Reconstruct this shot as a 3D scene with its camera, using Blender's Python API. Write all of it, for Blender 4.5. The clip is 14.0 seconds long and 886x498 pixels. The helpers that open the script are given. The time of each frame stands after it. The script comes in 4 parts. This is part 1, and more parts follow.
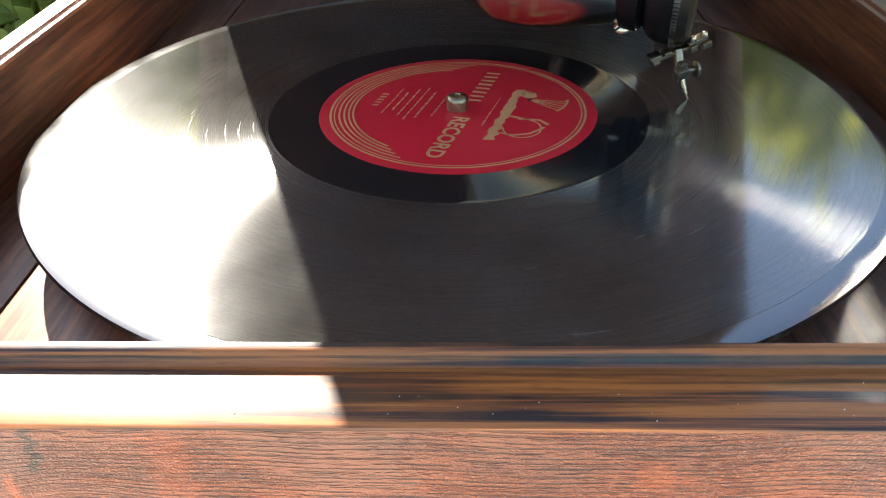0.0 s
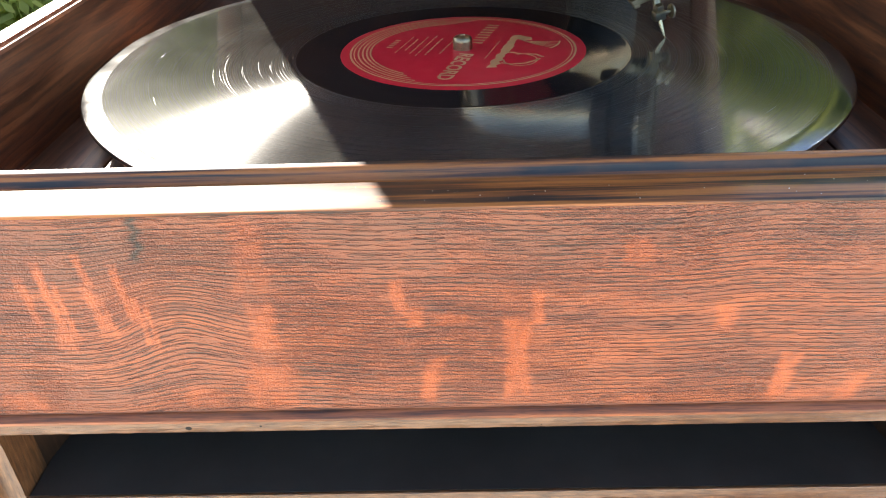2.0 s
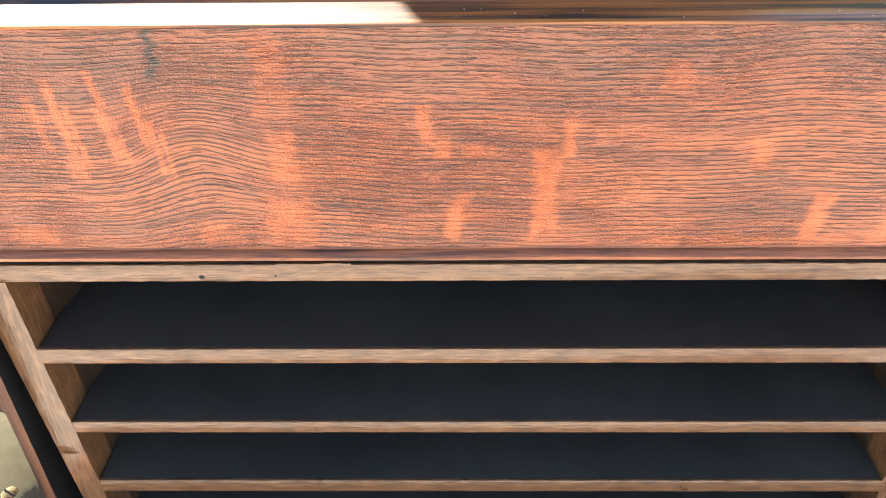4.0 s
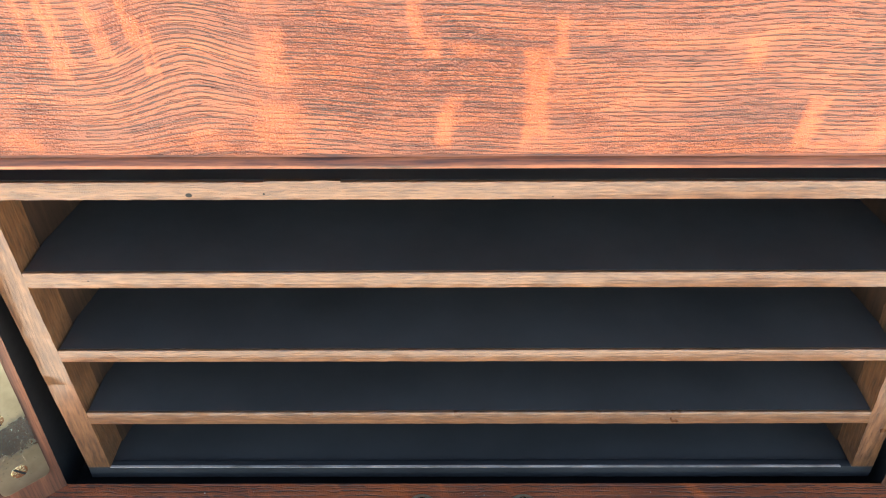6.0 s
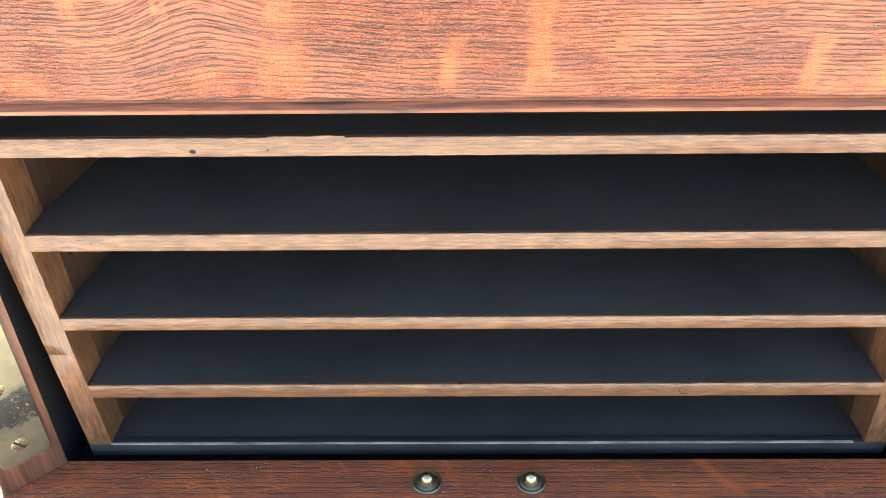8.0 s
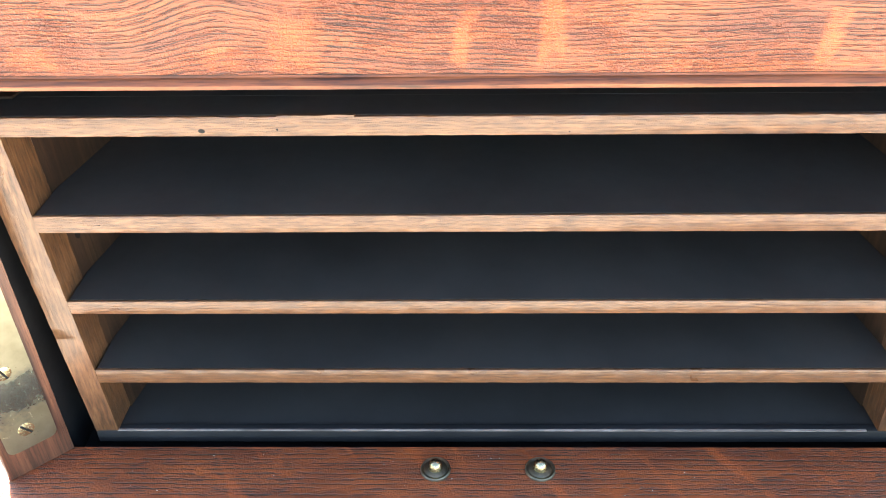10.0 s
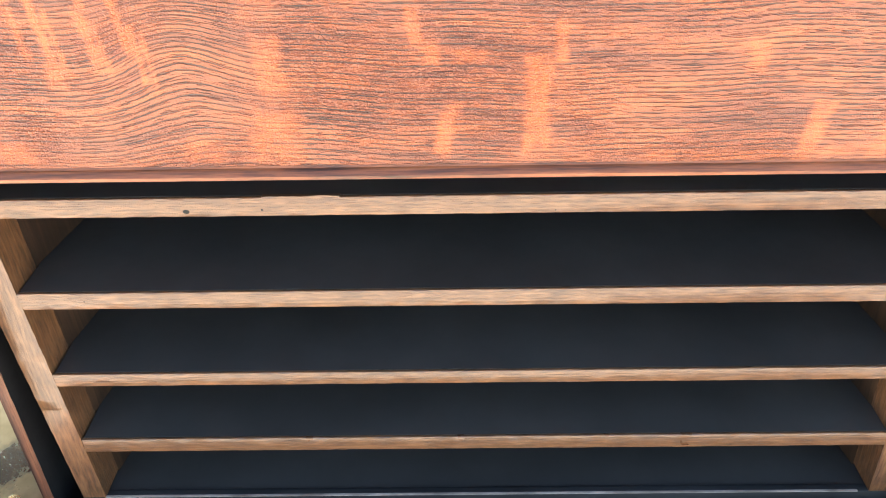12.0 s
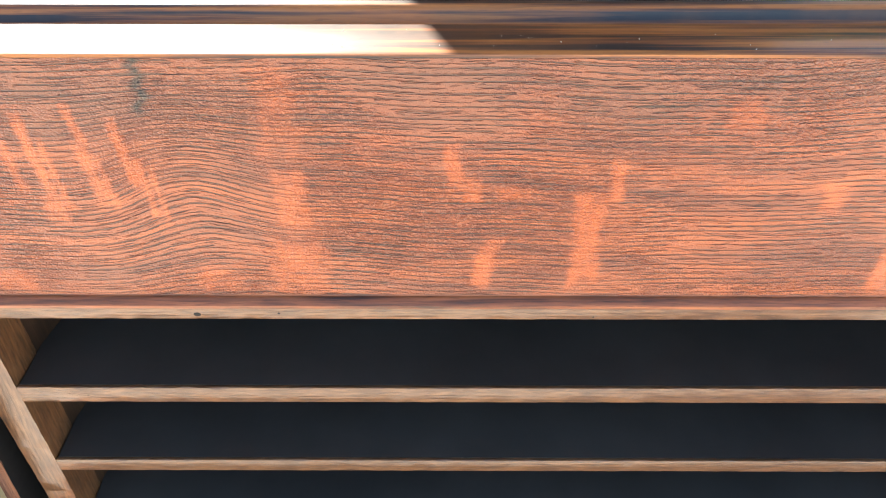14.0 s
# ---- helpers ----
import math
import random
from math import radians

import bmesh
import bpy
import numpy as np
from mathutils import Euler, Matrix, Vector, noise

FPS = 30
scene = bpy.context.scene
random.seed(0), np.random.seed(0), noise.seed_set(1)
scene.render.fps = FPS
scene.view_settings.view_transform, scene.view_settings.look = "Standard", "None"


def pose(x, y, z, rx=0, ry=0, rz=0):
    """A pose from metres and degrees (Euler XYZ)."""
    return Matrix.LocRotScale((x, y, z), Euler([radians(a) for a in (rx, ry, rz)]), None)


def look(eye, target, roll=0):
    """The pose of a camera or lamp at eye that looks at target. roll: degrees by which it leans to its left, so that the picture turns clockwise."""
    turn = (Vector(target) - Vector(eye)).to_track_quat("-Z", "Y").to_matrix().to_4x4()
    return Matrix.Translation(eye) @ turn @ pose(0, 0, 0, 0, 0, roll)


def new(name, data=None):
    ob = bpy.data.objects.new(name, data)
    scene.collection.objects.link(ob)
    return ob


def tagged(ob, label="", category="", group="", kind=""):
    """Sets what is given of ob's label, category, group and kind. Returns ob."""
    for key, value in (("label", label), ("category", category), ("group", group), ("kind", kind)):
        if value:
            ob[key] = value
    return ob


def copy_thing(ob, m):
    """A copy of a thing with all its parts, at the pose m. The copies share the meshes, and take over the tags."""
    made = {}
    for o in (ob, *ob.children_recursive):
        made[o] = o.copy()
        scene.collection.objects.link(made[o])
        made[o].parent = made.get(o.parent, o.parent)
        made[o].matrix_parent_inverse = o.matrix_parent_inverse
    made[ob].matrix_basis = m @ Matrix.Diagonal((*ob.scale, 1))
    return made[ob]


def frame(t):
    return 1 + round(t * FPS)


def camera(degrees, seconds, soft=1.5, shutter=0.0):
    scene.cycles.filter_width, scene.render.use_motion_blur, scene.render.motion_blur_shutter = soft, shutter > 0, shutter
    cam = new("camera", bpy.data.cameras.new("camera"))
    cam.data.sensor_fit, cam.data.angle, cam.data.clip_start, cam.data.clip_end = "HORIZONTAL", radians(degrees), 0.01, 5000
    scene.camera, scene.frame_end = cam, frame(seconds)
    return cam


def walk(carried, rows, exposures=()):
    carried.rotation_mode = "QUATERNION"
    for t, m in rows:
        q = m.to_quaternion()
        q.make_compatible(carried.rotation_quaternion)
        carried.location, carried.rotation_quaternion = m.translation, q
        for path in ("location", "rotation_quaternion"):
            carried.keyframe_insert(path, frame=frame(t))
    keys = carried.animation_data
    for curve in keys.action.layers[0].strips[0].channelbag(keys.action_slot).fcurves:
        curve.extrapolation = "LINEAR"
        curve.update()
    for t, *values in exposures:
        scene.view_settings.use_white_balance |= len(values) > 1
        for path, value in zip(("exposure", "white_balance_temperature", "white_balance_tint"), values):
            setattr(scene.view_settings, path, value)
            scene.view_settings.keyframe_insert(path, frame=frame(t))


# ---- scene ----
cam = camera(57.43, 14.0, soft=1.0)
# seconds, eye in metres, pitch, roll and yaw in degrees
ROWS = [
    (0, 0.0004, -0.0834, 1.0419, -33.61, 1.22, 1.59),
    (0.5, -0.0028, -0.0992, 1.0406, -32.42, 1.69, 1.15),
    (1, -0.0002, -0.1134, 1.0402, -31.33, 1.75, 0.62),
    (1.5, -0.0078, -0.1253, 1.0279, -30.88, 1.60, 0.68),
    (2, -0.0050, -0.1304, 1.0233, -30.56, 1.82, 0.60),
    (2.5, -0.0088, -0.1327, 1.0159, -30.90, 1.67, 0.53),
    (3, -0.0095, -0.1335, 1.0124, -32.88, 1.03, 0.67),
    (3.5, -0.0123, -0.1362, 1.0062, -34.25, 0.94, 0.72),
    (3.7, -0.0124, -0.1359, 1.0058, -34.94, 0.82, 0.67),
    (5.8, -0.0124, -0.1428, 0.9914, -36.95, 0.26, 0.12),
    (6, -0.0124, -0.1438, 0.9909, -36.74, 0.21, 0.08),
    (6.5, -0.0133, -0.1466, 0.9874, -35.72, 0.31, -0.06),
    (7, -0.0125, -0.1493, 0.9844, -34.87, 0.55, -0.07),
    (7.5, -0.0124, -0.1521, 0.9786, -34.47, 0.59, 0.11),
    (8, -0.0124, -0.1528, 0.9758, -34.61, 0.56, 0.27),
    (8.5, -0.0134, -0.1538, 0.9728, -34.53, 0.54, 0.44),
    (8.7, -0.0134, -0.1537, 0.9725, -34.66, 0.62, 0.47),
    (11, -0.0143, -0.1550, 0.9695, -33.95, 0.59, 0.74),
    (11.5, -0.0146, -0.1528, 0.9732, -33.81, 0.52, 0.35),
    (12, -0.0116, -0.1444, 0.9840, -33.88, 0.82, 0.08),
    (12.5, -0.0100, -0.1389, 0.9876, -33.75, 0.88, -0.03),
    (13, -0.0134, -0.1331, 0.9923, -34.49, 0.68, 0.14),
    (13.5, -0.0157, -0.1264, 0.9967, -36.73, 0.24, 0.39),
    (14, -0.0193, -0.1126, 1.0065, -38.05, 0.01, 0.17),
]
EXPOSURES = [(0.0, 2.58), (1.0, 2.48), (2.0, 2.62), (3.0, 2.70), (3.7, 2.82), (6.0, 3.2), (8.5, 3.4), (11.0, 3.5), (12.5, 3.05), (14.0, 2.78)]
walk(cam, [(t, pose(x, y, z, 90 + pitch, roll, yaw)) for t, x, y, z, pitch, roll, yaw in ROWS], EXPOSURES)

# ---- light ----
SUN_WAY = Vector((0.78, -1.445, -1.0)).normalized()
world = bpy.data.worlds.new("world")
scene.world = world
world.use_nodes = True
wn = world.node_tree.nodes
wn.clear()
sky = wn.new("ShaderNodeTexSky")
sky.sky_type = "NISHITA"
sky.sun_disc = False
sky.sun_elevation = math.asin(-SUN_WAY.z)
sky.sun_rotation = math.atan2(-SUN_WAY.x, -SUN_WAY.y)
back = wn.new("ShaderNodeBackground")
back.inputs["Strength"].default_value = 0.075
out = wn.new("ShaderNodeOutputWorld")
world.node_tree.links.new(sky.outputs["Color"], back.inputs["Color"])
world.node_tree.links.new(back.outputs["Background"], out.inputs["Surface"])

sun_data = bpy.data.lights.new("sun", "SUN")
sun_data.energy = 5.0
sun_data.angle = radians(0.53)
sun_data.color = (1.0, 0.92, 0.80)
sun = new("sun", sun_data)
sun.matrix_world = look(-SUN_WAY * 20, (0, 0, 0))


# ---- materials ----
class Net:
    """A node material with short ways to add and link nodes."""

    def __init__(self, name):
        self.mat = bpy.data.materials.new(name)
        self.mat.use_nodes = True
        self.nodes, self.links = self.mat.node_tree.nodes, self.mat.node_tree.links
        self.shader = self.nodes["Principled BSDF"]

    def put(self, kind, links=None, **settings):
        node = self.nodes.new(kind)
        for key, value in settings.items():
            setattr(node, key, value)
        for key, value in (links or {}).items():
            self.feed(node.inputs[key], value)
        return node

    def feed(self, socket, value):
        if isinstance(value, bpy.types.NodeSocket):
            self.links.new(value, socket)
        else:
            socket.default_value = value

    def set(self, **values):
        for key, value in values.items():
            self.feed(self.shader.inputs[key.replace("_", " ")], value)

    def math(self, op, a, b=0.0, c=0.0, clamp=False):
        node = self.put("ShaderNodeMath", operation=op, use_clamp=clamp)
        for i, v in enumerate((a, b, c)):
            self.feed(node.inputs[i], v)
        return node.outputs[0]

    def coords(self, scale=(1, 1, 1), turn=(0, 0, 0)):
        c = self.put("ShaderNodeTexCoord")
        m = self.put("ShaderNodeMapping", {"Vector": c.outputs["Object"], "Scale": scale, "Rotation": turn})
        return m.outputs[0]

    def noise(self, vector, scale=1.0, detail=4.0, rough=0.55, distort=0.0):
        n = self.put("ShaderNodeTexNoise", {"Vector": vector, "Scale": scale, "Detail": detail, "Roughness": rough, "Distortion": distort})
        return n.outputs["Fac"]

    def ramp(self, fac, *stops):
        r = self.put("ShaderNodeValToRGB", {"Fac": fac})
        e = r.color_ramp.elements
        while len(e) < len(stops):
            e.new(0.5)
        for i, (p, c) in enumerate(stops):
            e[i].position = p
            e[i].color = (c, c, c, 1) if isinstance(c, (int, float)) else (*c, 1)
        return r.outputs["Color"]

    def mix(self, fac, a, b, blend="MIX"):
        m = self.put("ShaderNodeMix", data_type="RGBA", blend_type=blend)
        for key, v in ((0, fac), (6, a), (7, b)):
            self.feed(m.inputs[key], (*v, 1) if isinstance(v, tuple) and len(v) == 3 else v)
        return m.outputs[2]

    def bump(self, height, strength=0.3, distance=0.0002, normal=None):
        links = {"Height": height, "Strength": strength, "Distance": distance}
        if normal is not None:
            links["Normal"] = normal
        return self.put("ShaderNodeBump", links).outputs["Normal"]


def wood(name, light, mid, dark, along="x", rough=0.35, coat=0.3, fine=1.0, pores=0.6, bump=0.25, gloss=0.14, pitch=0.0016, edge=0.16, short=1.0):
    """Oiled or varnished wood: broad streaks, growth lines that break off, short pores and worn patches; along: the axis of the grain."""
    n = Net(name)
    sep = n.put("ShaderNodeSeparateXYZ", {"Vector": n.put("ShaderNodeTexCoord").outputs["Object"]})
    axes = {"x": ("X", "Y", "Z"), "y": ("Y", "X", "Z"), "z": ("Z", "X", "Y")}[along]
    run = sep.outputs[axes[0]]
    across = n.math("ADD", n.math("MULTIPLY", sep.outputs[axes[1]], 0.83), sep.outputs[axes[2]])

    def lane(sa, sb, detail=3, distort=0.0):
        v = n.put("ShaderNodeCombineXYZ", {"X": n.math("MULTIPLY", run, sa), "Y": n.math("MULTIPLY", across, sb)})
        return n.noise(v.outputs[0], 1.0, detail, 0.55, distort)

    streak = lane(16 * fine * short, 330 * fine, 4, 0.2)
    sway = lane(11, 60, 3)
    phase = n.math("FRACT", n.math("ADD", n.math("DIVIDE", across, pitch), n.math("MULTIPLY", sway, 5.0)))
    line = n.math("MULTIPLY", n.ramp(phase, (0.0, 1.0), (0.30, 0.25), (0.42, 0.0)), n.ramp(lane(45 * short, 500, 2), (0.40, 0.0), (0.56, 1.0)))
    pore = n.ramp(lane(240, 3600, 2), (0.36, 1.0), (0.42, 0.0))
    worn = n.noise(n.coords(), 45, 4, 0.6)
    base = n.ramp(streak, (0.50 - edge, dark), (0.50, mid), (0.50 + edge, light))
    pit = n.math("MULTIPLY", n.math("MAXIMUM", line, n.math("MULTIPLY", pore, 0.7)), pores)
    base = n.mix(n.math("MULTIPLY", n.ramp(worn, (0.45, 0.0), (0.75, 1.0)), 0.30), base, light)
    base = n.mix(pit, base, tuple(v * 0.45 for v in dark))
    n.set(Base_Color=base, Roughness=n.math("ADD", n.math("MULTIPLY", worn, 0.18), rough - 0.09))
    grit = n.noise(n.coords((1800, 1800, 1800)), 1.0, 2, 0.6)
    height = n.math("ADD", n.math("MULTIPLY", grit, 0.4), n.math("SUBTRACT", n.math("MULTIPLY", streak, 0.4), pit))
    n.set(Normal=n.bump(height, bump, 0.0002), Coat_Weight=coat, Coat_Roughness=gloss, Coat_Normal=n.bump(height, bump * 0.6, 0.0002))
    return n.mat


def quarter_oak(name, across="Z", deep=1.0, rays=False, relief=1.0):
    """Quarter-sawn red oak under crazed varnish: ray flecks and warped grain come with the mesh, or slanting rays of its own."""
    n = Net(name)
    c = n.put("ShaderNodeTexCoord").outputs["Object"]
    sep = n.put("ShaderNodeSeparateXYZ", {"Vector": c})
    warp = n.put("ShaderNodeAttribute", attribute_name="warp").outputs["Fac"]
    fleck = n.put("ShaderNodeAttribute", attribute_name="fleck").outputs["Fac"]
    mark = n.put("ShaderNodeAttribute", attribute_name="mark").outputs["Fac"]
    z = n.math("MULTIPLY", n.math("ADD", sep.outputs[across], warp), 0.6 if rays else 1.0)
    if rays:
        shear = n.math("ADD", sep.outputs["X"], n.math("MULTIPLY", sep.outputs["Y"], 0.65))
        slope = n.put("ShaderNodeCombineXYZ", {"X": n.math("MULTIPLY", shear, 120.0), "Y": n.math("MULTIPLY", sep.outputs["Y"], 20.0)})
        slant = n.noise(slope.outputs[0], 1.0, 3, 0.6, 0.2)
        fleck = n.math("MULTIPLY", n.ramp(slant, (0.57, 0.0), (0.66, 1.0)), 0.55)

    def lane(sx, sz, detail, rough, distort=0.0):
        v = n.put("ShaderNodeCombineXYZ", {"X": n.math("MULTIPLY", sep.outputs["X"], sx), "Z": n.math("MULTIPLY", z, sz)})
        return n.noise(v.outputs[0], 1.0, detail, rough, distort)

    sky_grey = n.put("ShaderNodeAttribute", attribute_name="sky_grey").outputs["Fac"]
    broad = lane(30, 260, 4, 0.6, 0.2)
    fine = lane(120, 1500, 3, 0.6, 0.3)
    hair = lane(420, 5200, 1, 0.5)
    patch = n.noise(c, 30, 4, 0.55)
    base = n.ramp(broad, (0.34, (0.200, 0.053, 0.021)), (0.50, (0.320, 0.080, 0.026)), (0.66, (0.440, 0.106, 0.029)))
    base = n.mix(n.ramp(fine, (0.50, 0.0), (0.70, 0.30)), base, (0.150, 0.052, 0.026))
    base = n.mix(n.ramp(patch, (0.47, 0.0), (0.70, 0.45)), base, (0.210, 0.056, 0.024))
    # the varnish's grey sky reflection, put into the colour
    base = n.mix(n.math("MULTIPLY", sky_grey, 0.50), base, (0.175, 0.075, 0.042))
    sway = lane(14, 60, 3, 0.5)
    rag = n.math("MULTIPLY", n.math("SUBTRACT", n.noise(n.coords((260, 260, 1100)), 1.0, 4, 0.65), 0.5), 0.00055)
    zr = n.math("ADD", z, rag)

    def rings(pitch, swing, width, breaks, low):
        f = n.math("FRACT", n.math("ADD", n.math("DIVIDE", zr, pitch), n.math("MULTIPLY", sway, swing)))
        return n.math("MULTIPLY", n.ramp(f, (0.0, 0.0), (0.06, 1.0), (width * 0.8, 1.0), (width, 0.0)), n.ramp(breaks, (low, 0.0), (low + 0.04, 1.0)))

    dark = rings(0.00108, 1.6, 0.26, lane(75, 760, 3, 0.58, 0.2), 0.435)
    dark2 = n.math("MULTIPLY", rings(0.00079, 2.1, 0.30, lane(150, 1150, 3, 0.58, 0.2), 0.50), 0.75)
    dark3 = n.math("MULTIPLY", n.ramp(hair, (0.34, 1.0), (0.38, 0.0)), 0.40)
    pit = n.math("MAXIMUM", dark, n.math("MAXIMUM", dark2, dark3))
    pit = n.math("MULTIPLY", pit, 1.6 if rays else 1.0)
    open_ = n.ramp(n.noise(c, 48, 3, 0.6), (0.35, 0.45), (0.60, 1.0))
    pit = n.math("MULTIPLY", n.math("MULTIPLY", pit, open_), n.math("SUBTRACT", 1.0, n.math("MULTIPLY", fleck, 0.86)), clamp=True)
    glow = n.math("MULTIPLY", fleck, n.ramp(n.noise(n.coords((700, 1, 160)), 1.0, 3, 0.6), (0.25, 0.45), (0.6, 1.0)))
    base = n.mix(n.math("MULTIPLY", glow, 0.88), base, (0.60, 0.130, 0.030))
    base = n.mix(n.math("MULTIPLY", pit, 0.84), base, (0.046, 0.038, 0.027))
    base = n.mix(n.math("MULTIPLY", mark, 0.9), base, (0.032, 0.034, 0.024))
    craze = n.put("ShaderNodeTexVoronoi", {"Vector": n.coords((1150, 1150, 1700)), "Scale": 1.0}, feature="DISTANCE_TO_EDGE").outputs["Distance"]
    crazed = n.ramp(n.noise(c, 34, 3, 0.55), (0.40, 0.15), (0.60, 1.0))
    craze = n.math("MULTIPLY", n.ramp(craze, (0.0, 0.0), (0.22, 1.0)), crazed)
    grit = n.noise(n.coords((2600, 2600, 2600)), 1.0, 2, 0.6)
    beads = n.put("ShaderNodeTexVoronoi", {"Vector": n.coords((1700, 1700, 2300)), "Scale": 1.0}, feature="SMOOTH_F1").outputs["Distance"]
    beads = n.math("MULTIPLY", beads, crazed)
    height = n.math("ADD", n.math("SUBTRACT", n.math("MULTIPLY", craze, 0.55), n.math("MULTIPLY", pit, 1.4)), n.math("MULTIPLY", grit, 0.30))
    height = n.math("SUBTRACT", height, n.math("MULTIPLY", beads, 0.6))
    base = n.mix(1.0, base, (deep, deep, deep), "MULTIPLY")
    n.set(Base_Color=base, Roughness=n.math("ADD", 0.34, n.math("MULTIPLY", pit, 0.3)), Specular_IOR_Level=0.40)
    skin = n.math("SUBTRACT", n.math("MULTIPLY", n.math("SUBTRACT", height, grit), 0.8), n.math("MULTIPLY", beads, 0.9))
    n.set(Normal=n.bump(height, relief, 0.00034), Coat_Weight=0.5, Coat_IOR=1.5, Coat_Roughness=0.12, Coat_Normal=n.bump(skin, 0.8 * relief, 0.00026))
    return n.mat


def plain(name, colour, rough=0.5, metal=0.0, spots=0.12, scale=60, bump=0.1, coat=0.0, shine=0.5):
    """A plain finish with uneven tone and a fine relief."""
    n = Net(name)
    a = n.noise(n.coords(), scale, 5, 0.6)
    b = n.noise(n.coords(), scale * 14, 3, 0.6)
    low = tuple(v * (1 - 2 * spots) for v in colour)
    high = tuple(min(1, v * (1 + 2 * spots)) for v in colour)
    n.set(Base_Color=n.ramp(a, (0.3, low), (0.7, high)), Metallic=metal)
    n.set(Roughness=n.math("ADD", rough - 0.08, n.math("MULTIPLY", b, 0.16)), Normal=n.bump(b, bump, 0.0001), Coat_Weight=coat, Specular_IOR_Level=shine)
    return n.mat


def shellac(name, grooved, gloss=0.12, ior=1.5):
    """Black shellac: grooves spread the light across them, under a thin film of dust."""
    n = Net(name)
    c = n.coords()
    dust = n.noise(c, 40, 4, 0.6)
    sep = n.put("ShaderNodeSeparateXYZ", {"Vector": c})
    r = n.math("SQRT", n.math("ADD", n.math("POWER", sep.outputs["X"], 2.0), n.math("POWER", sep.outputs["Y"], 2.0)))
    band = n.put("ShaderNodeTexNoise", {"W": n.math("MULTIPLY", r, 900.0), "Detail": 4.0}, noise_dimensions="1D").outputs["Fac"]
    black = n.ramp(dust, (0.3, (0.010, 0.010, 0.009)), (0.75, (0.034, 0.034, 0.030)))
    turn = n.math("ARCTAN2", sep.outputs["Y"], sep.outputs["X"])
    ring_way = n.put("ShaderNodeCombineXYZ", {"X": n.math("MULTIPLY", r, 2400.0), "Y": n.math("MULTIPLY", turn, 2.6)})
    scuff = n.ramp(n.noise(ring_way.outputs[0], 1.0, 2, 0.5), (0.69, 0.0), (0.73, 1.0))
    n.set(Base_Color=n.mix(n.math("MULTIPLY", scuff, 0.20), black, (0.30, 0.30, 0.29)) if grooved else (0.010, 0.010, 0.010, 1))
    if grooved:
        t = n.put("ShaderNodeTangent", direction_type="RADIAL", axis="Z").outputs["Tangent"]
        n.set(Roughness=n.math("ADD", 0.23, n.math("MULTIPLY", band, 0.07)), Anisotropic=1.0, Tangent=t, Specular_IOR_Level=0.45)
        n.set(Anisotropic_Rotation=0.25, Coat_Weight=1.0, Coat_IOR=1.85, Coat_Roughness=n.math("ADD", 0.065, n.math("MULTIPLY", dust, 0.05)))
    else:
        n.set(Roughness=n.math("MULTIPLY", dust, gloss), IOR=ior)
    return n.mat


OAK_FRONT = quarter_oak("quarter_sawn_oak")
OAK_RAIL = wood("varnished_oak_rail", (0.42, 0.135, 0.024), (0.215, 0.064, 0.015), (0.018, 0.010, 0.008), rough=0.46, coat=0.3, gloss=0.10, fine=1.15, bump=0.10, pitch=0.0021, pores=0.35, edge=0.055, short=0.5)
BEAD_WOOD = wood("worn_oak_bead", (0.40, 0.130, 0.050), (0.240, 0.075, 0.030), (0.070, 0.030, 0.018), rough=0.5, coat=0.08, gloss=0.2, fine=1.6, bump=0.3, pores=0.6, short=1.5)
OAK_LEDGE = quarter_oak("dark_oak_ledge", "Y", 1.2, True, 0.55)
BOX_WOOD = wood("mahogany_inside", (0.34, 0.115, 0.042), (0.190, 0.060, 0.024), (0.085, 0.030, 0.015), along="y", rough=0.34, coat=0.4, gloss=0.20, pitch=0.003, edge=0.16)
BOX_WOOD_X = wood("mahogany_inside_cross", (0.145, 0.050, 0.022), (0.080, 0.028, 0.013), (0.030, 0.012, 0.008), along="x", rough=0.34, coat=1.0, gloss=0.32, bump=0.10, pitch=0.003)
BAR_WOOD = wood("worn_oak_bar", (0.270, 0.130, 0.056), (0.170, 0.078, 0.034), (0.070, 0.033, 0.017), rough=0.30, coat=0.6, gloss=0.16, fine=2.4, pores=0.6, bump=0.6, pitch=0.0010, edge=0.26, short=3.5)
POST_WOOD = wood("worn_oak_post", (0.270, 0.130, 0.056), (0.170, 0.078, 0.034), (0.070, 0.033, 0.017), along="z", rough=0.30, coat=0.5, gloss=0.16, fine=2.4, pores=0.5, bump=0.35, pitch=0.0010, edge=0.20, short=3.5)
HINGE_WOOD = wood("stained_oak_post", (0.26, 0.105, 0.050), (0.15, 0.060, 0.032), (0.06, 0.026, 0.016), along="z", rough=0.35, coat=0.2, pitch=0.0013, bump=0.4)
BOARD_WOOD = wood("motor_board", (0.30, 0.130, 0.060), (0.180, 0.070, 0.032), (0.085, 0.034, 0.018), along="y", rough=0.40, coat=0.25, gloss=0.46, bump=0.10, pitch=0.003)
LID_WOOD = wood("dark_lid_wood", (0.075, 0.030, 0.016), (0.045, 0.018, 0.010), (0.018, 0.009, 0.006), rough=0.4, coat=0.5, gloss=0.25, pitch=0.003)
HORN_WOOD = wood("horn_board", (0.078, 0.039, 0.018), (0.048, 0.023, 0.011), (0.022, 0.011, 0.007), along="z", rough=0.55, coat=0.0, pitch=0.0030, fine=0.8)
# slat tops and horn boards, darker than the slats' front edges
SLAT_TOP = plain("dark_slat", (0.064, 0.056, 0.049), 0.42, spots=0.12, scale=18, shine=0.3)
BLACK = plain("black_stain", (0.030, 0.028, 0.027), 0.60, spots=0.2, scale=25, shine=0.25)
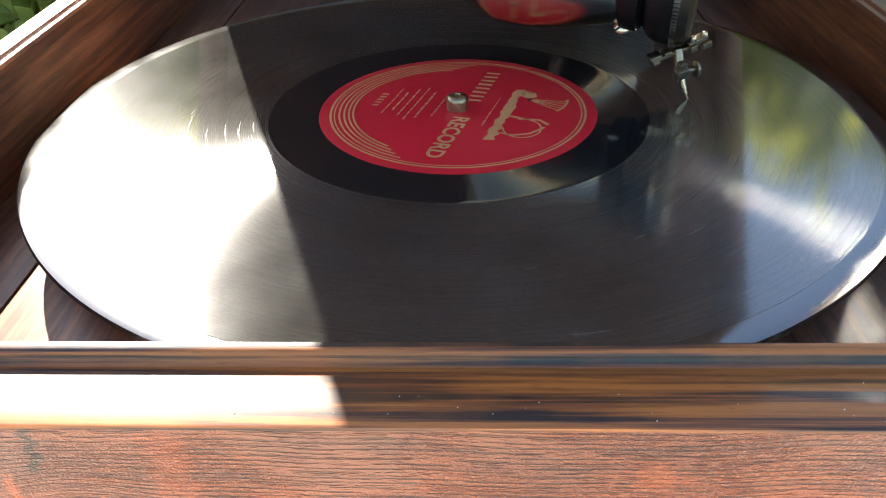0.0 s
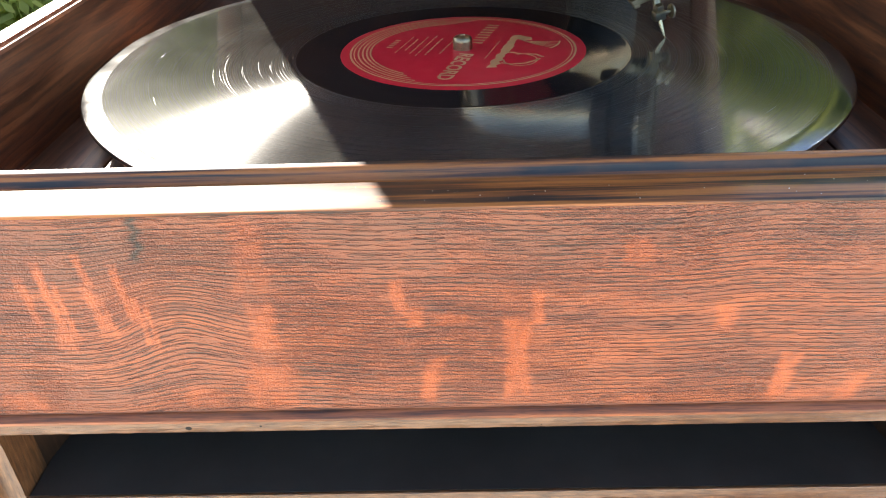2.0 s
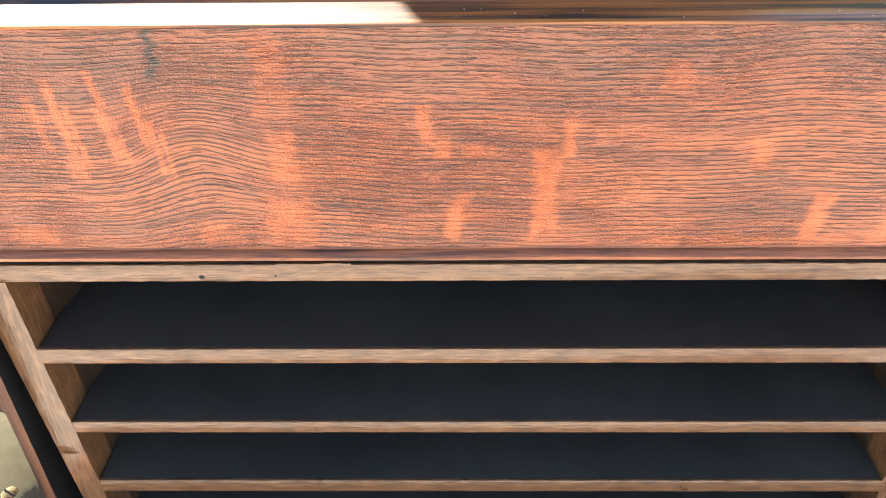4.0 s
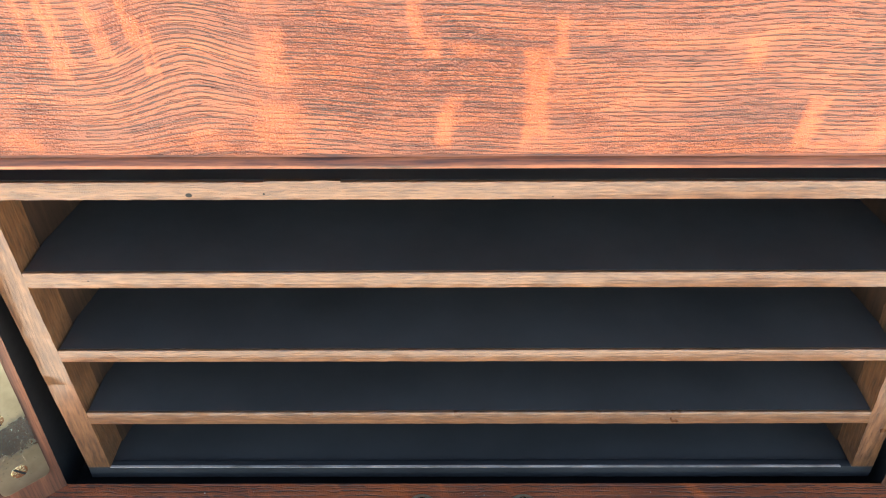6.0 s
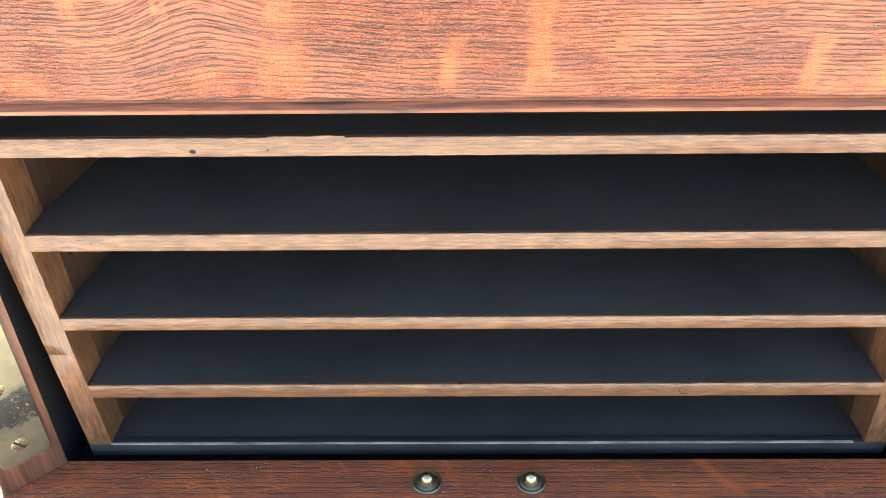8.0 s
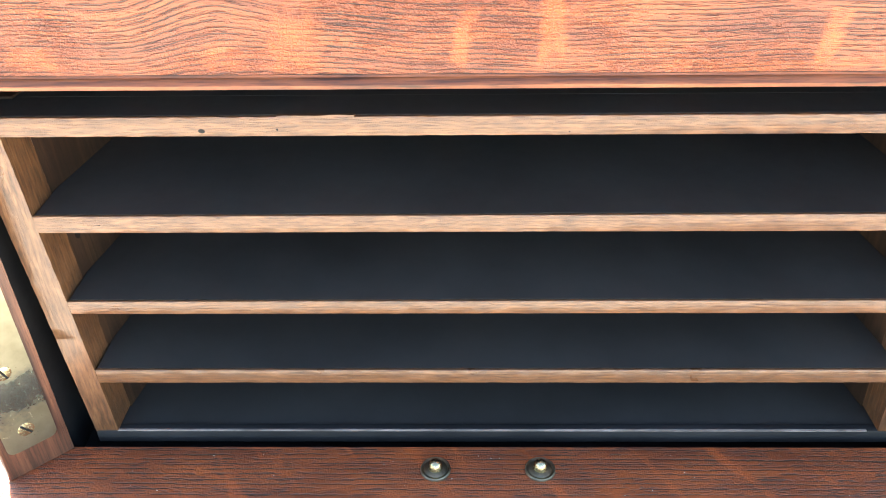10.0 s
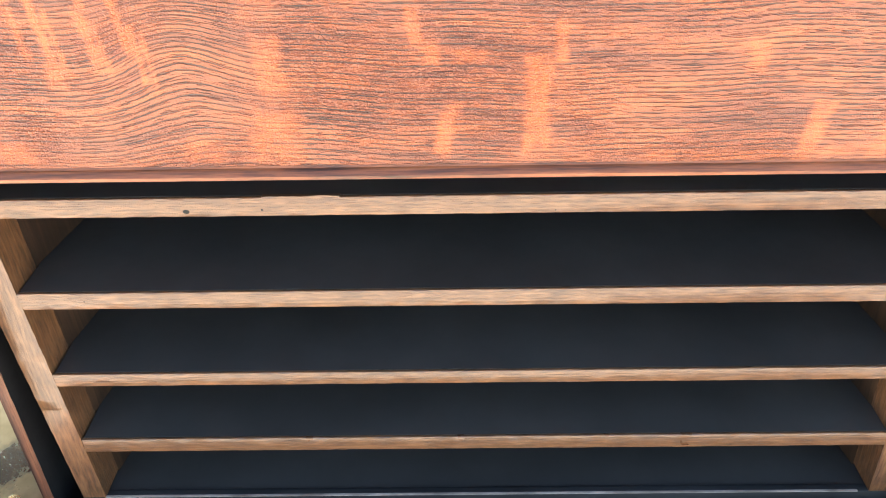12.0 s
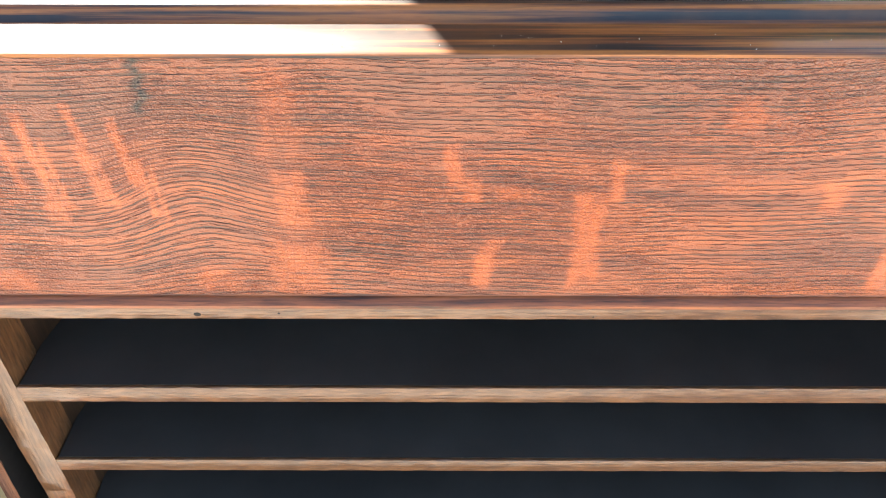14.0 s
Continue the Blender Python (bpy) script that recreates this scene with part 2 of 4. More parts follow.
DARK_LINE = plain("dark_wax", (0.013, 0.012, 0.011), 0.65, shine=0.3)
GROOVES = shellac("grooved_shellac", True)
SMOOTH = shellac("smooth_shellac", False)
RIM = shellac("rim_shellac", False, 0.25, 2.3)
LABEL_RED = plain("red_label_paper", (0.57, 0.010, 0.022), 0.40, spots=0.05, scale=12, bump=0.01, shine=0.3)
LABEL_GOLD = plain("gold_print", (0.55, 0.25, 0.095), 0.38, spots=0.10)
FELT = plain("green_black_felt", (0.020, 0.022, 0.018), 0.95, scale=300)
NICKEL = plain("nickel_plate", (0.60, 0.51, 0.37), 0.22, 1.0, spots=0.06)
DULL_NICKEL = plain("dull_nickel", (0.34, 0.28, 0.18), 0.30, 1.0, spots=0.15, scale=200)
BRASS = plain("old_brass", (0.62, 0.52, 0.30), 0.26, 1.0, spots=0.10, scale=120)
BRASS_DARK = plain("tarnished_brass", (0.26, 0.225, 0.15), 0.46, 1.0, spots=0.20, scale=300)
RUBBER = plain("black_rubber", (0.007, 0.006, 0.006), 0.45, shine=0.25)
AGED_NICKEL = plain("aged_nickel", (0.15, 0.125, 0.085), 0.40, 1.0, spots=0.15, scale=200)


def moist_brass():
    """Old hinge brass with a dark damp patch of its own shape."""
    n = Net("hinge_brass")
    c = n.put("ShaderNodeTexCoord").outputs["Object"]
    z = n.put("ShaderNodeSeparateXYZ", {"Vector": c}).outputs["Z"]
    d = n.math("DIVIDE", n.math("ABSOLUTE", n.math("SUBTRACT", z, 0.8115)), 0.0085)
    edge = n.math("ADD", d, n.math("MULTIPLY", n.math("SUBTRACT", n.noise(c, 160, 4, 0.65), 0.5), 2.6))
    damp = n.ramp(edge, (0.45, 1.0), (1.0, 0.0))
    tone = n.ramp(n.noise(c, 90, 5, 0.6), (0.3, (0.29, 0.27, 0.18)), (0.7, (0.44, 0.41, 0.29)))
    beads = n.noise(c, 2600, 2, 0.6)
    n.set(Base_Color=n.mix(n.math("MULTIPLY", damp, 0.7), tone, (0.10, 0.135, 0.145)), Metallic=1.0)
    n.set(Roughness=n.math("SUBTRACT", 0.36, n.math("MULTIPLY", damp, 0.14)), Normal=n.bump(n.math("MULTIPLY", beads, n.math("ADD", damp, 0.2)), 0.3, 0.00008))
    return n.mat


PATINA = moist_brass()
GROUND = plain("pale_concrete", (0.60, 0.55, 0.47), 0.85, spots=0.12, scale=1.2, bump=0.3)
BARK = plain("pale_bark", (0.24, 0.19, 0.13), 0.9, spots=0.25, scale=9, bump=0.5)
GREEN_PAINT = plain("green_paint", (0.05, 0.30, 0.19), 0.45)


def leaf_material():
    n = Net("leaves")
    tone = n.put("ShaderNodeNewGeometry").outputs["Random Per Island"]
    n.set(Base_Color=n.ramp(tone, (0.0, (0.050, 0.095, 0.018)), (0.55, (0.120, 0.170, 0.032)), (1.0, (0.200, 0.210, 0.050))), Roughness=0.5)
    n.set(Transmission_Weight=0.0, Subsurface_Weight=0.0)
    clear = n.put("ShaderNodeBsdfTranslucent", {"Color": (0.55, 0.58, 0.12, 1)})
    both = n.put("ShaderNodeMixShader", {0: 0.45, 1: n.shader.outputs[0], 2: clear.outputs[0]})
    n.links.new(both.outputs[0], n.nodes["Material Output"].inputs["Surface"])
    return n.mat


LEAVES = leaf_material()


# ---- building helpers ----
def part(name, bm, material, parent=None, label="", smooth=True):
    me = bpy.data.meshes.new(name)
    bm.normal_update()
    bm.to_mesh(me)
    bm.free()
    if smooth:
        me.shade_smooth()
        me.set_sharp_from_angle(angle=radians(38))
    me.materials.append(material)
    ob = new(name, me)
    ob.parent = parent
    return tagged(ob, label)


def thing(name, label, category, at=(0, 0, 0), group="", kind=""):
    ob = new(name)
    ob.empty_display_size = 0.02
    ob.location = at
    return tagged(ob, label, category, group, kind)


def box(x0, x1, y0, y1, z0, z1, bevel=0.0, segments=2, bm=None):
    bm = bm or bmesh.new()
    m = Matrix.Translation(((x0 + x1) / 2, (y0 + y1) / 2, (z0 + z1) / 2)) @ Matrix.Diagonal((x1 - x0, y1 - y0, z1 - z0, 1))
    made = bmesh.ops.create_cube(bm, size=1, matrix=m)["verts"]
    if bevel:
        edges = {e for v in made for e in v.link_edges}
        bmesh.ops.bevel(bm, geom=list(edges), offset=bevel, segments=segments, profile=0.5, affect="EDGES")
    return bm


def extrude(points, place, a, b, steps=1, jitter=0.0):
    """A profile of (u, v) points, swept from a to b; place(u, v, w) gives the point in space."""
    bm = bmesh.new()
    rings = []
    for i in range(steps + 1):
        w = a + (b - a) * i / steps
        ring = []
        for k, (u, v) in enumerate(points):
            p = Vector(place(u, v, w))
            if jitter:
                p += noise.noise_vector(p * 420 + Vector((k, 0, 0))) * jitter
            ring.append(bm.verts.new(p))
        rings.append(ring)
    for r, s in zip(rings, rings[1:]):
        for k in range(len(points)):
            bm.faces.new((r[k], r[k - 1], s[k - 1], s[k]))
    bm.faces.new(rings[0])
    bm.faces.new(rings[-1][::-1])
    bmesh.ops.recalc_face_normals(bm, faces=bm.faces)
    return bm


def along_x(u, v, w):
    return (w, u, v)


def along_z(u, v, w):
    return (u, v, w)


def rounded(x0, x1, y0, y1, r, n=4):
    """The outline of a rounded rectangle."""
    pts = []
    for cx, cy, a in ((x1 - r, y1 - r, 0), (x0 + r, y1 - r, 90), (x0 + r, y0 + r, 180), (x1 - r, y0 + r, 270)):
        for i in range(n + 1):
            t = radians(a + 90 * i / n)
            pts.append((cx + r * math.cos(t), cy + r * math.sin(t)))
    return pts


def lathe(profile, steps=48, m=None):
    """A profile of (radius, height) turned about z, then placed by m."""
    bm = bmesh.new()
    rings = []
    for r, h in profile:
        if r < 1e-7:
            rings.append([bm.verts.new((0, 0, h))])
        else:
            rings.append([bm.verts.new((r * math.cos(2 * math.pi * i / steps), r * math.sin(2 * math.pi * i / steps), h)) for i in range(steps)])
    for a, b in zip(rings, rings[1:]):
        for i in range(steps):
            j = (i + 1) % steps
            face = [a[i], a[j], b[j], b[i]] if len(a) > 1 and len(b) > 1 else [a[0], b[j], b[i]] if len(a) == 1 else [a[i], a[j], b[0]]
            if len(set(face)) > 2:
                bm.faces.new(face)
    bmesh.ops.recalc_face_normals(bm, faces=bm.faces)
    if m is not None:
        bm.transform(m)
    return bm


def tube(points, radii, steps=24):
    """A round bar through the points."""
    bm = bmesh.new()
    rings = []
    pts = [Vector(p) for p in points]
    up = Vector((0, 0, 1))
    for i, p in enumerate(pts):
        t = (pts[min(i + 1, len(pts) - 1)] - pts[max(i - 1, 0)]).normalized()
        a = t.cross(up if abs(t.z) < 0.95 else Vector((1, 0, 0))).normalized()
        b = t.cross(a)
        r = radii[i] if isinstance(radii, (list, tuple)) else radii
        rings.append([bm.verts.new(p + r * (a * math.cos(2 * math.pi * k / steps) + b * math.sin(2 * math.pi * k / steps))) for k in range(steps)])
    for r, s in zip(rings, rings[1:]):
        for k in range(steps):
            bm.faces.new((r[k], r[k - 1], s[k - 1], s[k]))
    bm.faces.new(rings[0])
    bm.faces.new(rings[-1][::-1])
    bmesh.ops.recalc_face_normals(bm, faces=bm.faces)
    return bm


def towards(origin, axis):
    """A pose at origin whose z runs along axis."""
    return Matrix.Translation(origin) @ Vector(axis).to_track_quat("Z", "Y").to_matrix().to_4x4()


# ---- the plan ----
MID = -0.004                                   # middle of the cabinet
IN, OUT = 0.1355, 0.1505                       # half widths of the box, inside and outside
LEDGE, LIP = 0.9553, 0.9567                    # top of the rim, and of its raised inner lip
BOARD = 0.9225                                 # motor board
DISC = 0.9400                                  # top of the record
PANEL_LOW, BEAD_LOW = 0.9077, 0.9044
BACK_IN, BACK_OUT = 0.330, 0.345
FRAME_Y = 0.0171                               # front of the horn's frame
SHELF = 0.7840                                 # top of the lower ledge
BODY = 0.1400                                  # half width of the lower body

# ---- ground ----
bm = bmesh.new()
bmesh.ops.create_grid(bm, x_segments=40, y_segments=40, size=60)
tagged(part("ground", bm, GROUND), "pale sunlit concrete ground round the cabinet", "ground", kind="structure")

# ---- cabinet ----
cabinet = thing("phonograph_cabinet", "red-brown oak phonograph cabinet with its lid and horn doors open", "phonograph")


def panel_mesh():
    """The front panel, finely divided, with its ray flecks, grain warp and dark check as attributes."""
    x0, x1, z0, z1, step = MID - OUT, MID + OUT, PANEL_LOW, 0.9545, 0.0006
    nx, nz = int((x1 - x0) / step), int((z1 - z0) / step)
    xs, zs = np.linspace(x0, x1, nx + 1), np.linspace(z0, z1, nz + 1)
    X, Z = np.meshgrid(xs, zs)
    co = np.stack([X, np.zeros_like(X), Z], -1).reshape(-1, 3)
    i = np.arange((nx + 1) * (nz + 1)).reshape(nz + 1, nx + 1)
    quads = np.stack([i[:-1, :-1], i[:-1, 1:], i[1:, 1:], i[1:, :-1]], -1).reshape(-1, 4)
    me = bpy.data.meshes.new("front_panel")
    corner = len(co) + np.arange(4)
    rim = np.array([co[i[0, 0]], co[i[0, -1]], co[i[-1, -1]], co[i[-1, 0]]])
    rim[:, 1] = 0.0098
    faces = quads.tolist() + [list(corner[::-1])]
    faces += [[*i[0, ::-1].tolist(), int(corner[0]), int(corner[1])], [*i[-1, :].tolist(), int(corner[2]), int(corner[3])]]
    me.from_pydata(np.r_[co, rim].tolist(), [], faces)
    x, z = np.r_[X.ravel(), rim[:, 0]], np.r_[Z.ravel(), rim[:, 2]]
    # x, z, half width, half height (mm), lean, strength
    flecks = (
        (-86.3, 937, 0.9, 8, 0.12, 0.95), (-83.9, 934, 0.6, 7, 0.14, 0.90), (-85.6, 927, 1.8, 2.5, 0, 0.85), (-77.7, 934, 1.0, 6, 0.15, 0.90), (-78.2, 943, 0.8, 4, 0.2, 0.85),
        (-75.5, 932, 0.6, 5, 0.14, 0.80), (-71.4, 937, 0.8, 7, 0.15, 0.85), (-69.2, 931, 0.7, 6, 0.12, 0.95), (-67.4, 930, 0.5, 6, 0.1, 0.85), (-90.5, 936, 0.9, 6, 0.15, 0.75), (-45.1, 929, 2.8, 6, 0.05, 0.7), (-45.4, 915, 5.0, 6, 0.1, 0.7),
        (-46, 946, 3.5, 8, 0, 0.4), (-17.9, 935.5, 1.5, 5, 0.1, 0.8), (-14.6, 931, 1.8, 2.6, 0, 0.75), (-12.2, 914.5, 2.0, 5.5, -0.2, 0.9),
        (9.4, 932.5, 1.3, 4, 0, 0.9), (5.5, 920, 2.6, 10, 0, 0.95), (46.1, 929.5, 2.2, 3.2, 0, 0.8), (60, 914.5, 2.1, 5.6, -0.15, 0.95))
    more = (
        (74.4, 911.5, 2.6, 3.8, -0.3, 0.8), (27.6, 945, 3.2, 3.4, 0.3, 0.45), (-98.4, 911, 4, 2.6, 0, 0.7), (-7.5, 930, 3.4, 1.2, -0.1, 0.6),
        (66, 909.5, 5, 1.1, 0, 0.7), (31, 908.8, 3, 1.2, 0, 0.5), (-60, 911.5, 4, 3, 0.2, 0.5), (96, 930, 2, 6, 0.1, 0.8), (-112, 928, 2, 7, 0.1, 0.8))
    fleck = np.zeros_like(x)
    ragged = np.array([0.8 * noise.noise((a * 420, 0, b * 260)) + 1.0 * noise.noise((a * 150, 4, b * 1700)) for a, b in zip(x, z)])
    for cx, cz, w, h, lean, strong in flecks + more:
        w *= 1.15 if cx < -60 else 1.0
        u, v = (x * 1000 - cx + (z * 1000 - cz) * lean) / w, (z * 1000 - cz) / h
        d = np.maximum(np.abs(u) ** 2.2, np.abs(v) ** 3) + ragged * 0.85
        fleck = np.maximum(fleck, strong * np.clip((1.35 - d) / 1.1, 0, 1))
    # the grain swirls round a knot and lifts beside it
    ux = (x + 0.0625) / 0.0105
    warp = -0.0060 * np.exp(-ux ** 2) * np.clip((0.951 - z) / 0.02, 0, 1) * np.clip((z - 0.902) / 0.03, 0.1, 1) + 0.0004 * np.sin(x * 70 + 1) + 0.0002 * np.sin(x * 210)
    warp -= 0.0022 * np.clip((x + 0.064) / 0.012, 0, 1) * np.clip((-0.02 - x) / 0.04, 0, 1) * np.clip((0.951 - z) / 0.03, 0, 1)
    warp += 0.0012 * np.exp(-((x - 0.03) / 0.02) ** 2) * np.clip((z - 0.92) / 0.03, 0, 1)
    crack = np.abs(x + 0.0663 + 0.0005 * np.sin(z * 1900) + 0.0004 * np.sin(z * 5300) + np.where(z < 0.9475, (0.9475 - z) * 0.55, 0)) / 0.00135
    mark = np.clip(1.1 - crack, 0, 1) * np.clip((z - 0.944) / 0.002, 0, 1)
    # grey sky reflection painted along the upper edge, deepest at the knot's end
    cloud = np.array([noise.noise((a * 38, 7, b * 60)) + 0.5 * noise.noise((a * 120, 3, b * 200)) for a, b in zip(x, z)])
    sky_grey = np.clip((z - 0.9395 + 0.005 * cloud + 0.003 * np.clip((-0.03 - x) / 0.05, 0, 1)) / 0.009, 0, 1) * np.clip(0.8 + 0.5 * cloud, 0, 1) * (1 - 0.7 * fleck)
    for key, values in (("fleck", fleck), ("warp", warp), ("mark", mark), ("sky_grey", sky_grey)):
        me.attributes.new(key, "FLOAT", "POINT").data.foreach_set("value", values.astype(np.float32))
    me.materials.append(OAK_FRONT)
    ob = new("front_panel", me)
    ob.parent = cabinet
    return tagged(ob, "orange-red quarter-sawn oak with pale ray flecks")


panel_mesh()

# rim with its raised lip: the front rail, two sides and the back
rail = [(-0.0001, 0.9546), (0.0000, 0.9551), (0.0004, LEDGE), (0.0108, LEDGE), (0.0112, 0.9551), (0.0113, 0.9543), (0.0116, 0.9540), (0.0144, 0.9539),
        (0.0148, 0.9543), (0.0151, 0.9558), (0.0154, 0.9564), (0.0159, LIP), (0.0174, LIP), (0.0178, 0.9562), (0.0178, 0.9530)]
part("front_rail", extrude(rail, along_x, MID - OUT, MID + OUT, 300, 0.000006), OAK_RAIL, cabinet, "streaky orange and dark varnished oak rail")
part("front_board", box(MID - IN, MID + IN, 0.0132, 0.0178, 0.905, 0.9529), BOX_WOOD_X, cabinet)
bead = [(0.0010, PANEL_LOW), (0.0006, 0.9068), (-0.0004, 0.9064), (-0.0010, 0.9056), (-0.0008, 0.9048), (0.0000, BEAD_LOW), (0.0120, BEAD_LOW), (0.0120, PANEL_LOW)]
part("bottom_bead", extrude(bead, along_x, MID - OUT, MID + OUT, 300, 0.00003), BEAD_WOOD, cabinet, "narrow worn bead under a dark groove")
part("groove", box(MID - OUT, MID + OUT, 0.0008, 0.0100, 0.9066, 0.9079), DARK_LINE, cabinet)
for side in (-1, 1):
    prof = [(MID + side * OUT, 0.9046), (MID + side * OUT, LEDGE - 0.0010), (MID + side * (OUT - 0.001), LEDGE), (MID + side * (IN + 0.0074), LEDGE),
            (MID + side * (IN + 0.0068), 0.9541), (MID + side * (IN + 0.0030), 0.9540), (MID + side * (IN + 0.0024), 0.9562), (MID + side * (IN + 0.0008), LIP - 0.0001),
            (MID + side * IN, LIP - 0.0010), (MID + side * IN, 0.9046)]
    part("side_wall", extrude(prof, lambda u, v, w: (u, w, v), 0.0180, BACK_OUT, 60, 0.00003), BOX_WOOD, cabinet, "dark glossy mahogany-stained side of the box")
prof = [(BACK_IN, 0.9046), (BACK_IN, LIP - 0.001), (BACK_IN + 0.001, LIP), (BACK_OUT, LIP), (BACK_OUT, 0.9046)]
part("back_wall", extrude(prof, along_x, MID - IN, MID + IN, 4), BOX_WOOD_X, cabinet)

# motor board in three planks with open joints
for x0, x1 in ((MID - IN, -0.1146), (-0.1141, 0.1066), (0.1071, MID + IN)):
    part("board_plank", box(x0 + 0.0001, x1 - 0.0001, 0.0179, BACK_IN, BOARD - 0.012, BOARD, 0.0004), BOARD_WOOD, cabinet)

# lid, propped open on its back hinge
lid = new("lid")
lid.parent = cabinet
lid.location = (0, BACK_OUT, 0.962)
lid.rotation_euler = (-radians(53), 0, 0)
LL, LR, LD = -0.1434, 0.1410, 0.365
part("lid_panel", box(LL + 0.014, LR - 0.014, -LD + 0.014, -0.014, 0.004, 0.018), LID_WOOD, lid)
for x0, x1, y0, y1 in ((LL, LL + 0.014, -LD, 0), (LR - 0.014, LR, -LD, 0), (LL + 0.014, LR - 0.014, -LD, -LD + 0.014), (LL + 0.014, LR - 0.014, -0.014, 0)):
    part("lid_rim", box(x0, x1, y0, y1, 0.0, 0.030, 0.0012), LID_WOOD, lid)

# lower body with the horn's opening
part("body_side", box(MID - BODY, -0.1345, 0.0125, BACK_OUT, 0.0, 0.9043), HINGE_WOOD, cabinet)
part("body_side", box(0.1265, MID + BODY, 0.0125, BACK_OUT, 0.0, 0.9043), HINGE_WOOD, cabinet)
part("body_back", box(-0.1344, 0.1264, 0.30, BACK_OUT, 0.0, 0.9043), BLACK, cabinet)
part("body_front", box(-0.1344, 0.1264, -0.012, 0.012, 0.0, 0.764), OAK_LEDGE, cabinet)
part("horn_floor", box(-0.1344, 0.1264, 0.0126, 0.2995, 0.755, 0.772), BLACK, cabinet)
part("horn_roof", box(-0.1344, 0.1264, 0.0126, 0.2995, 0.9000, 0.9042), BLACK, cabinet)
for side in (-1, 1):
    x = -0.13448 if side < 0 else 0.12648
    part("cavity_lining", box(min(x, x - side * 0.0012), max(x, x - side * 0.0012), 0.0160, 0.2990, 0.7722, 0.8998), BLACK, cabinet)
shelf = [(-0.0310, 0.7740), (-0.0325, 0.7790), (-0.0310, 0.7832), (-0.0295, SHELF), (0.0125, SHELF), (0.0130, 0.7835), (0.0130, 0.7650), (-0.0290, 0.7650)]
part("lower_ledge", extrude(shelf, along_x, MID - BODY - 0.0012, MID + BODY + 0.0012, 80, 0.0001), OAK_LEDGE, cabinet, "dark red-brown oak ledge under the horn")

# chamfered corner posts with hinge leaves
for side in (-1, 1):
    px = lambda x: MID + side * (x - MID) * -1 if side > 0 else x
    prof = [(px(-0.1292), 0.0124), (px(-0.1290), 0.0120), (px(-0.1424), -0.0004), (px(-0.1430), -0.0004), (px(-0.1438), 0.0004), (px(-0.1438), 0.0124)]
    part("corner_post", extrude(prof, along_z, SHELF + 0.0002, 0.9042, 60, 0.00014), HINGE_WOOD, cabinet, "chamfered worn oak corner post")
hinge_pose = Matrix.Translation((-0.1359, 0.0057, 0.8210)) @ Matrix(((-0.734, 0, 0.679), (-0.679, 0, -0.734), (0, 1, 0))).to_4x4()
hinge_pose = Matrix.Translation(hinge_pose.to_3x3() @ Vector((0, 0, 0.0001))) @ hinge_pose
leaf = extrude(rounded(-0.0068, 0.0071, -0.0280, 0.0280, 0.0022), along_z, -0.0008, 0.0005)
leaf.transform(hinge_pose)
hinge = part("hinge_leaf", leaf, PATINA, cabinet, "dull brass hinge leaf with specks of moisture")
for v in (-0.0212, 0.0, 0.0212):
    at = hinge_pose @ Matrix.Translation((0.0004, v, 0.0004)) @ Matrix.Rotation(radians(-20 + 600 * v), 4, "Z")
    screw = part("screw", lathe([(0, 0.00030), (0.0014, 0.00028), (0.0022, 0.00016), (0.00235, 0.0), (0, -0.0003)], 24, at), BRASS, hinge)
    slot = box(-0.00030, 0.00030, -0.0021, 0.0021, 0.0001, 0.00034)
    slot.transform(at)
    part("slot", slot, DARK_LINE, hinge)
drops = bmesh.new()
rng = random.Random(4)
for _ in range(130):
    u, v, r = rng.uniform(-0.006, 0.0065), rng.gauss(-0.010, 0.006), rng.uniform(0.00006, 0.00018)
    if -0.027 < v < 0.006:
        bmesh.ops.create_icosphere(drops, subdivisions=1, radius=r, matrix=hinge_pose @ Matrix.Translation((u, v, 0.0005)))
tagged(part("moisture", drops, NICKEL, hinge), "specks of moisture", kind="stuff")

# bullet catches on the ledge
for x in (-0.0197, 0.0108):
    catch = part("bullet_catch", lathe([(0.0, 0.0012), (0.0026, 0.0011), (0.0034, 0.0006), (0.0041, 0.0008), (0.0044, 0.0005), (0.0045, -0.001)], 40,
                                       Matrix.Translation((x, 0.0040, SHELF))), BRASS_DARK, cabinet, "tarnished brass catch with a bright ball")
    part("ball", lathe([(0.0, 0.0040), (0.0009, 0.0038), (0.0016, 0.0031), (0.0020, 0.0021), (0.0021, 0.0010)], 32, Matrix.Translation((x, 0.0040, SHELF))), BRASS, catch)

# ---- horn frame with its slats ----
horn = thing("horn_frame", "worn brown oak frame with three slats before the dark horn", "horn", (MID, FRAME_Y, 0.7790))
FX0, FX1 = -0.1275, 0.1195


def horn_part(name, bm, material, label=""):
    bm.transform(Matrix.Translation(-horn.location))
    return part(name, bm, material, horn, label)


def bar(z0, z1, x0, x1, depth, r=0.0004):
    return extrude([(v, u) for u, v in rounded(z0, z1, FRAME_Y, FRAME_Y + depth, r, 2)], along_x, x0, x1, 150, 0.00009)


def slat(z0, z1, x0, x1, depth):
    horn_part("slat", bar(z0, z1, x0, x1, 0.0012), BAR_WOOD, "worn pale-edged oak slat")
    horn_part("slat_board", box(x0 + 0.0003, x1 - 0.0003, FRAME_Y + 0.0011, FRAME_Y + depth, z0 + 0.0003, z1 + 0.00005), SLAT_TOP)


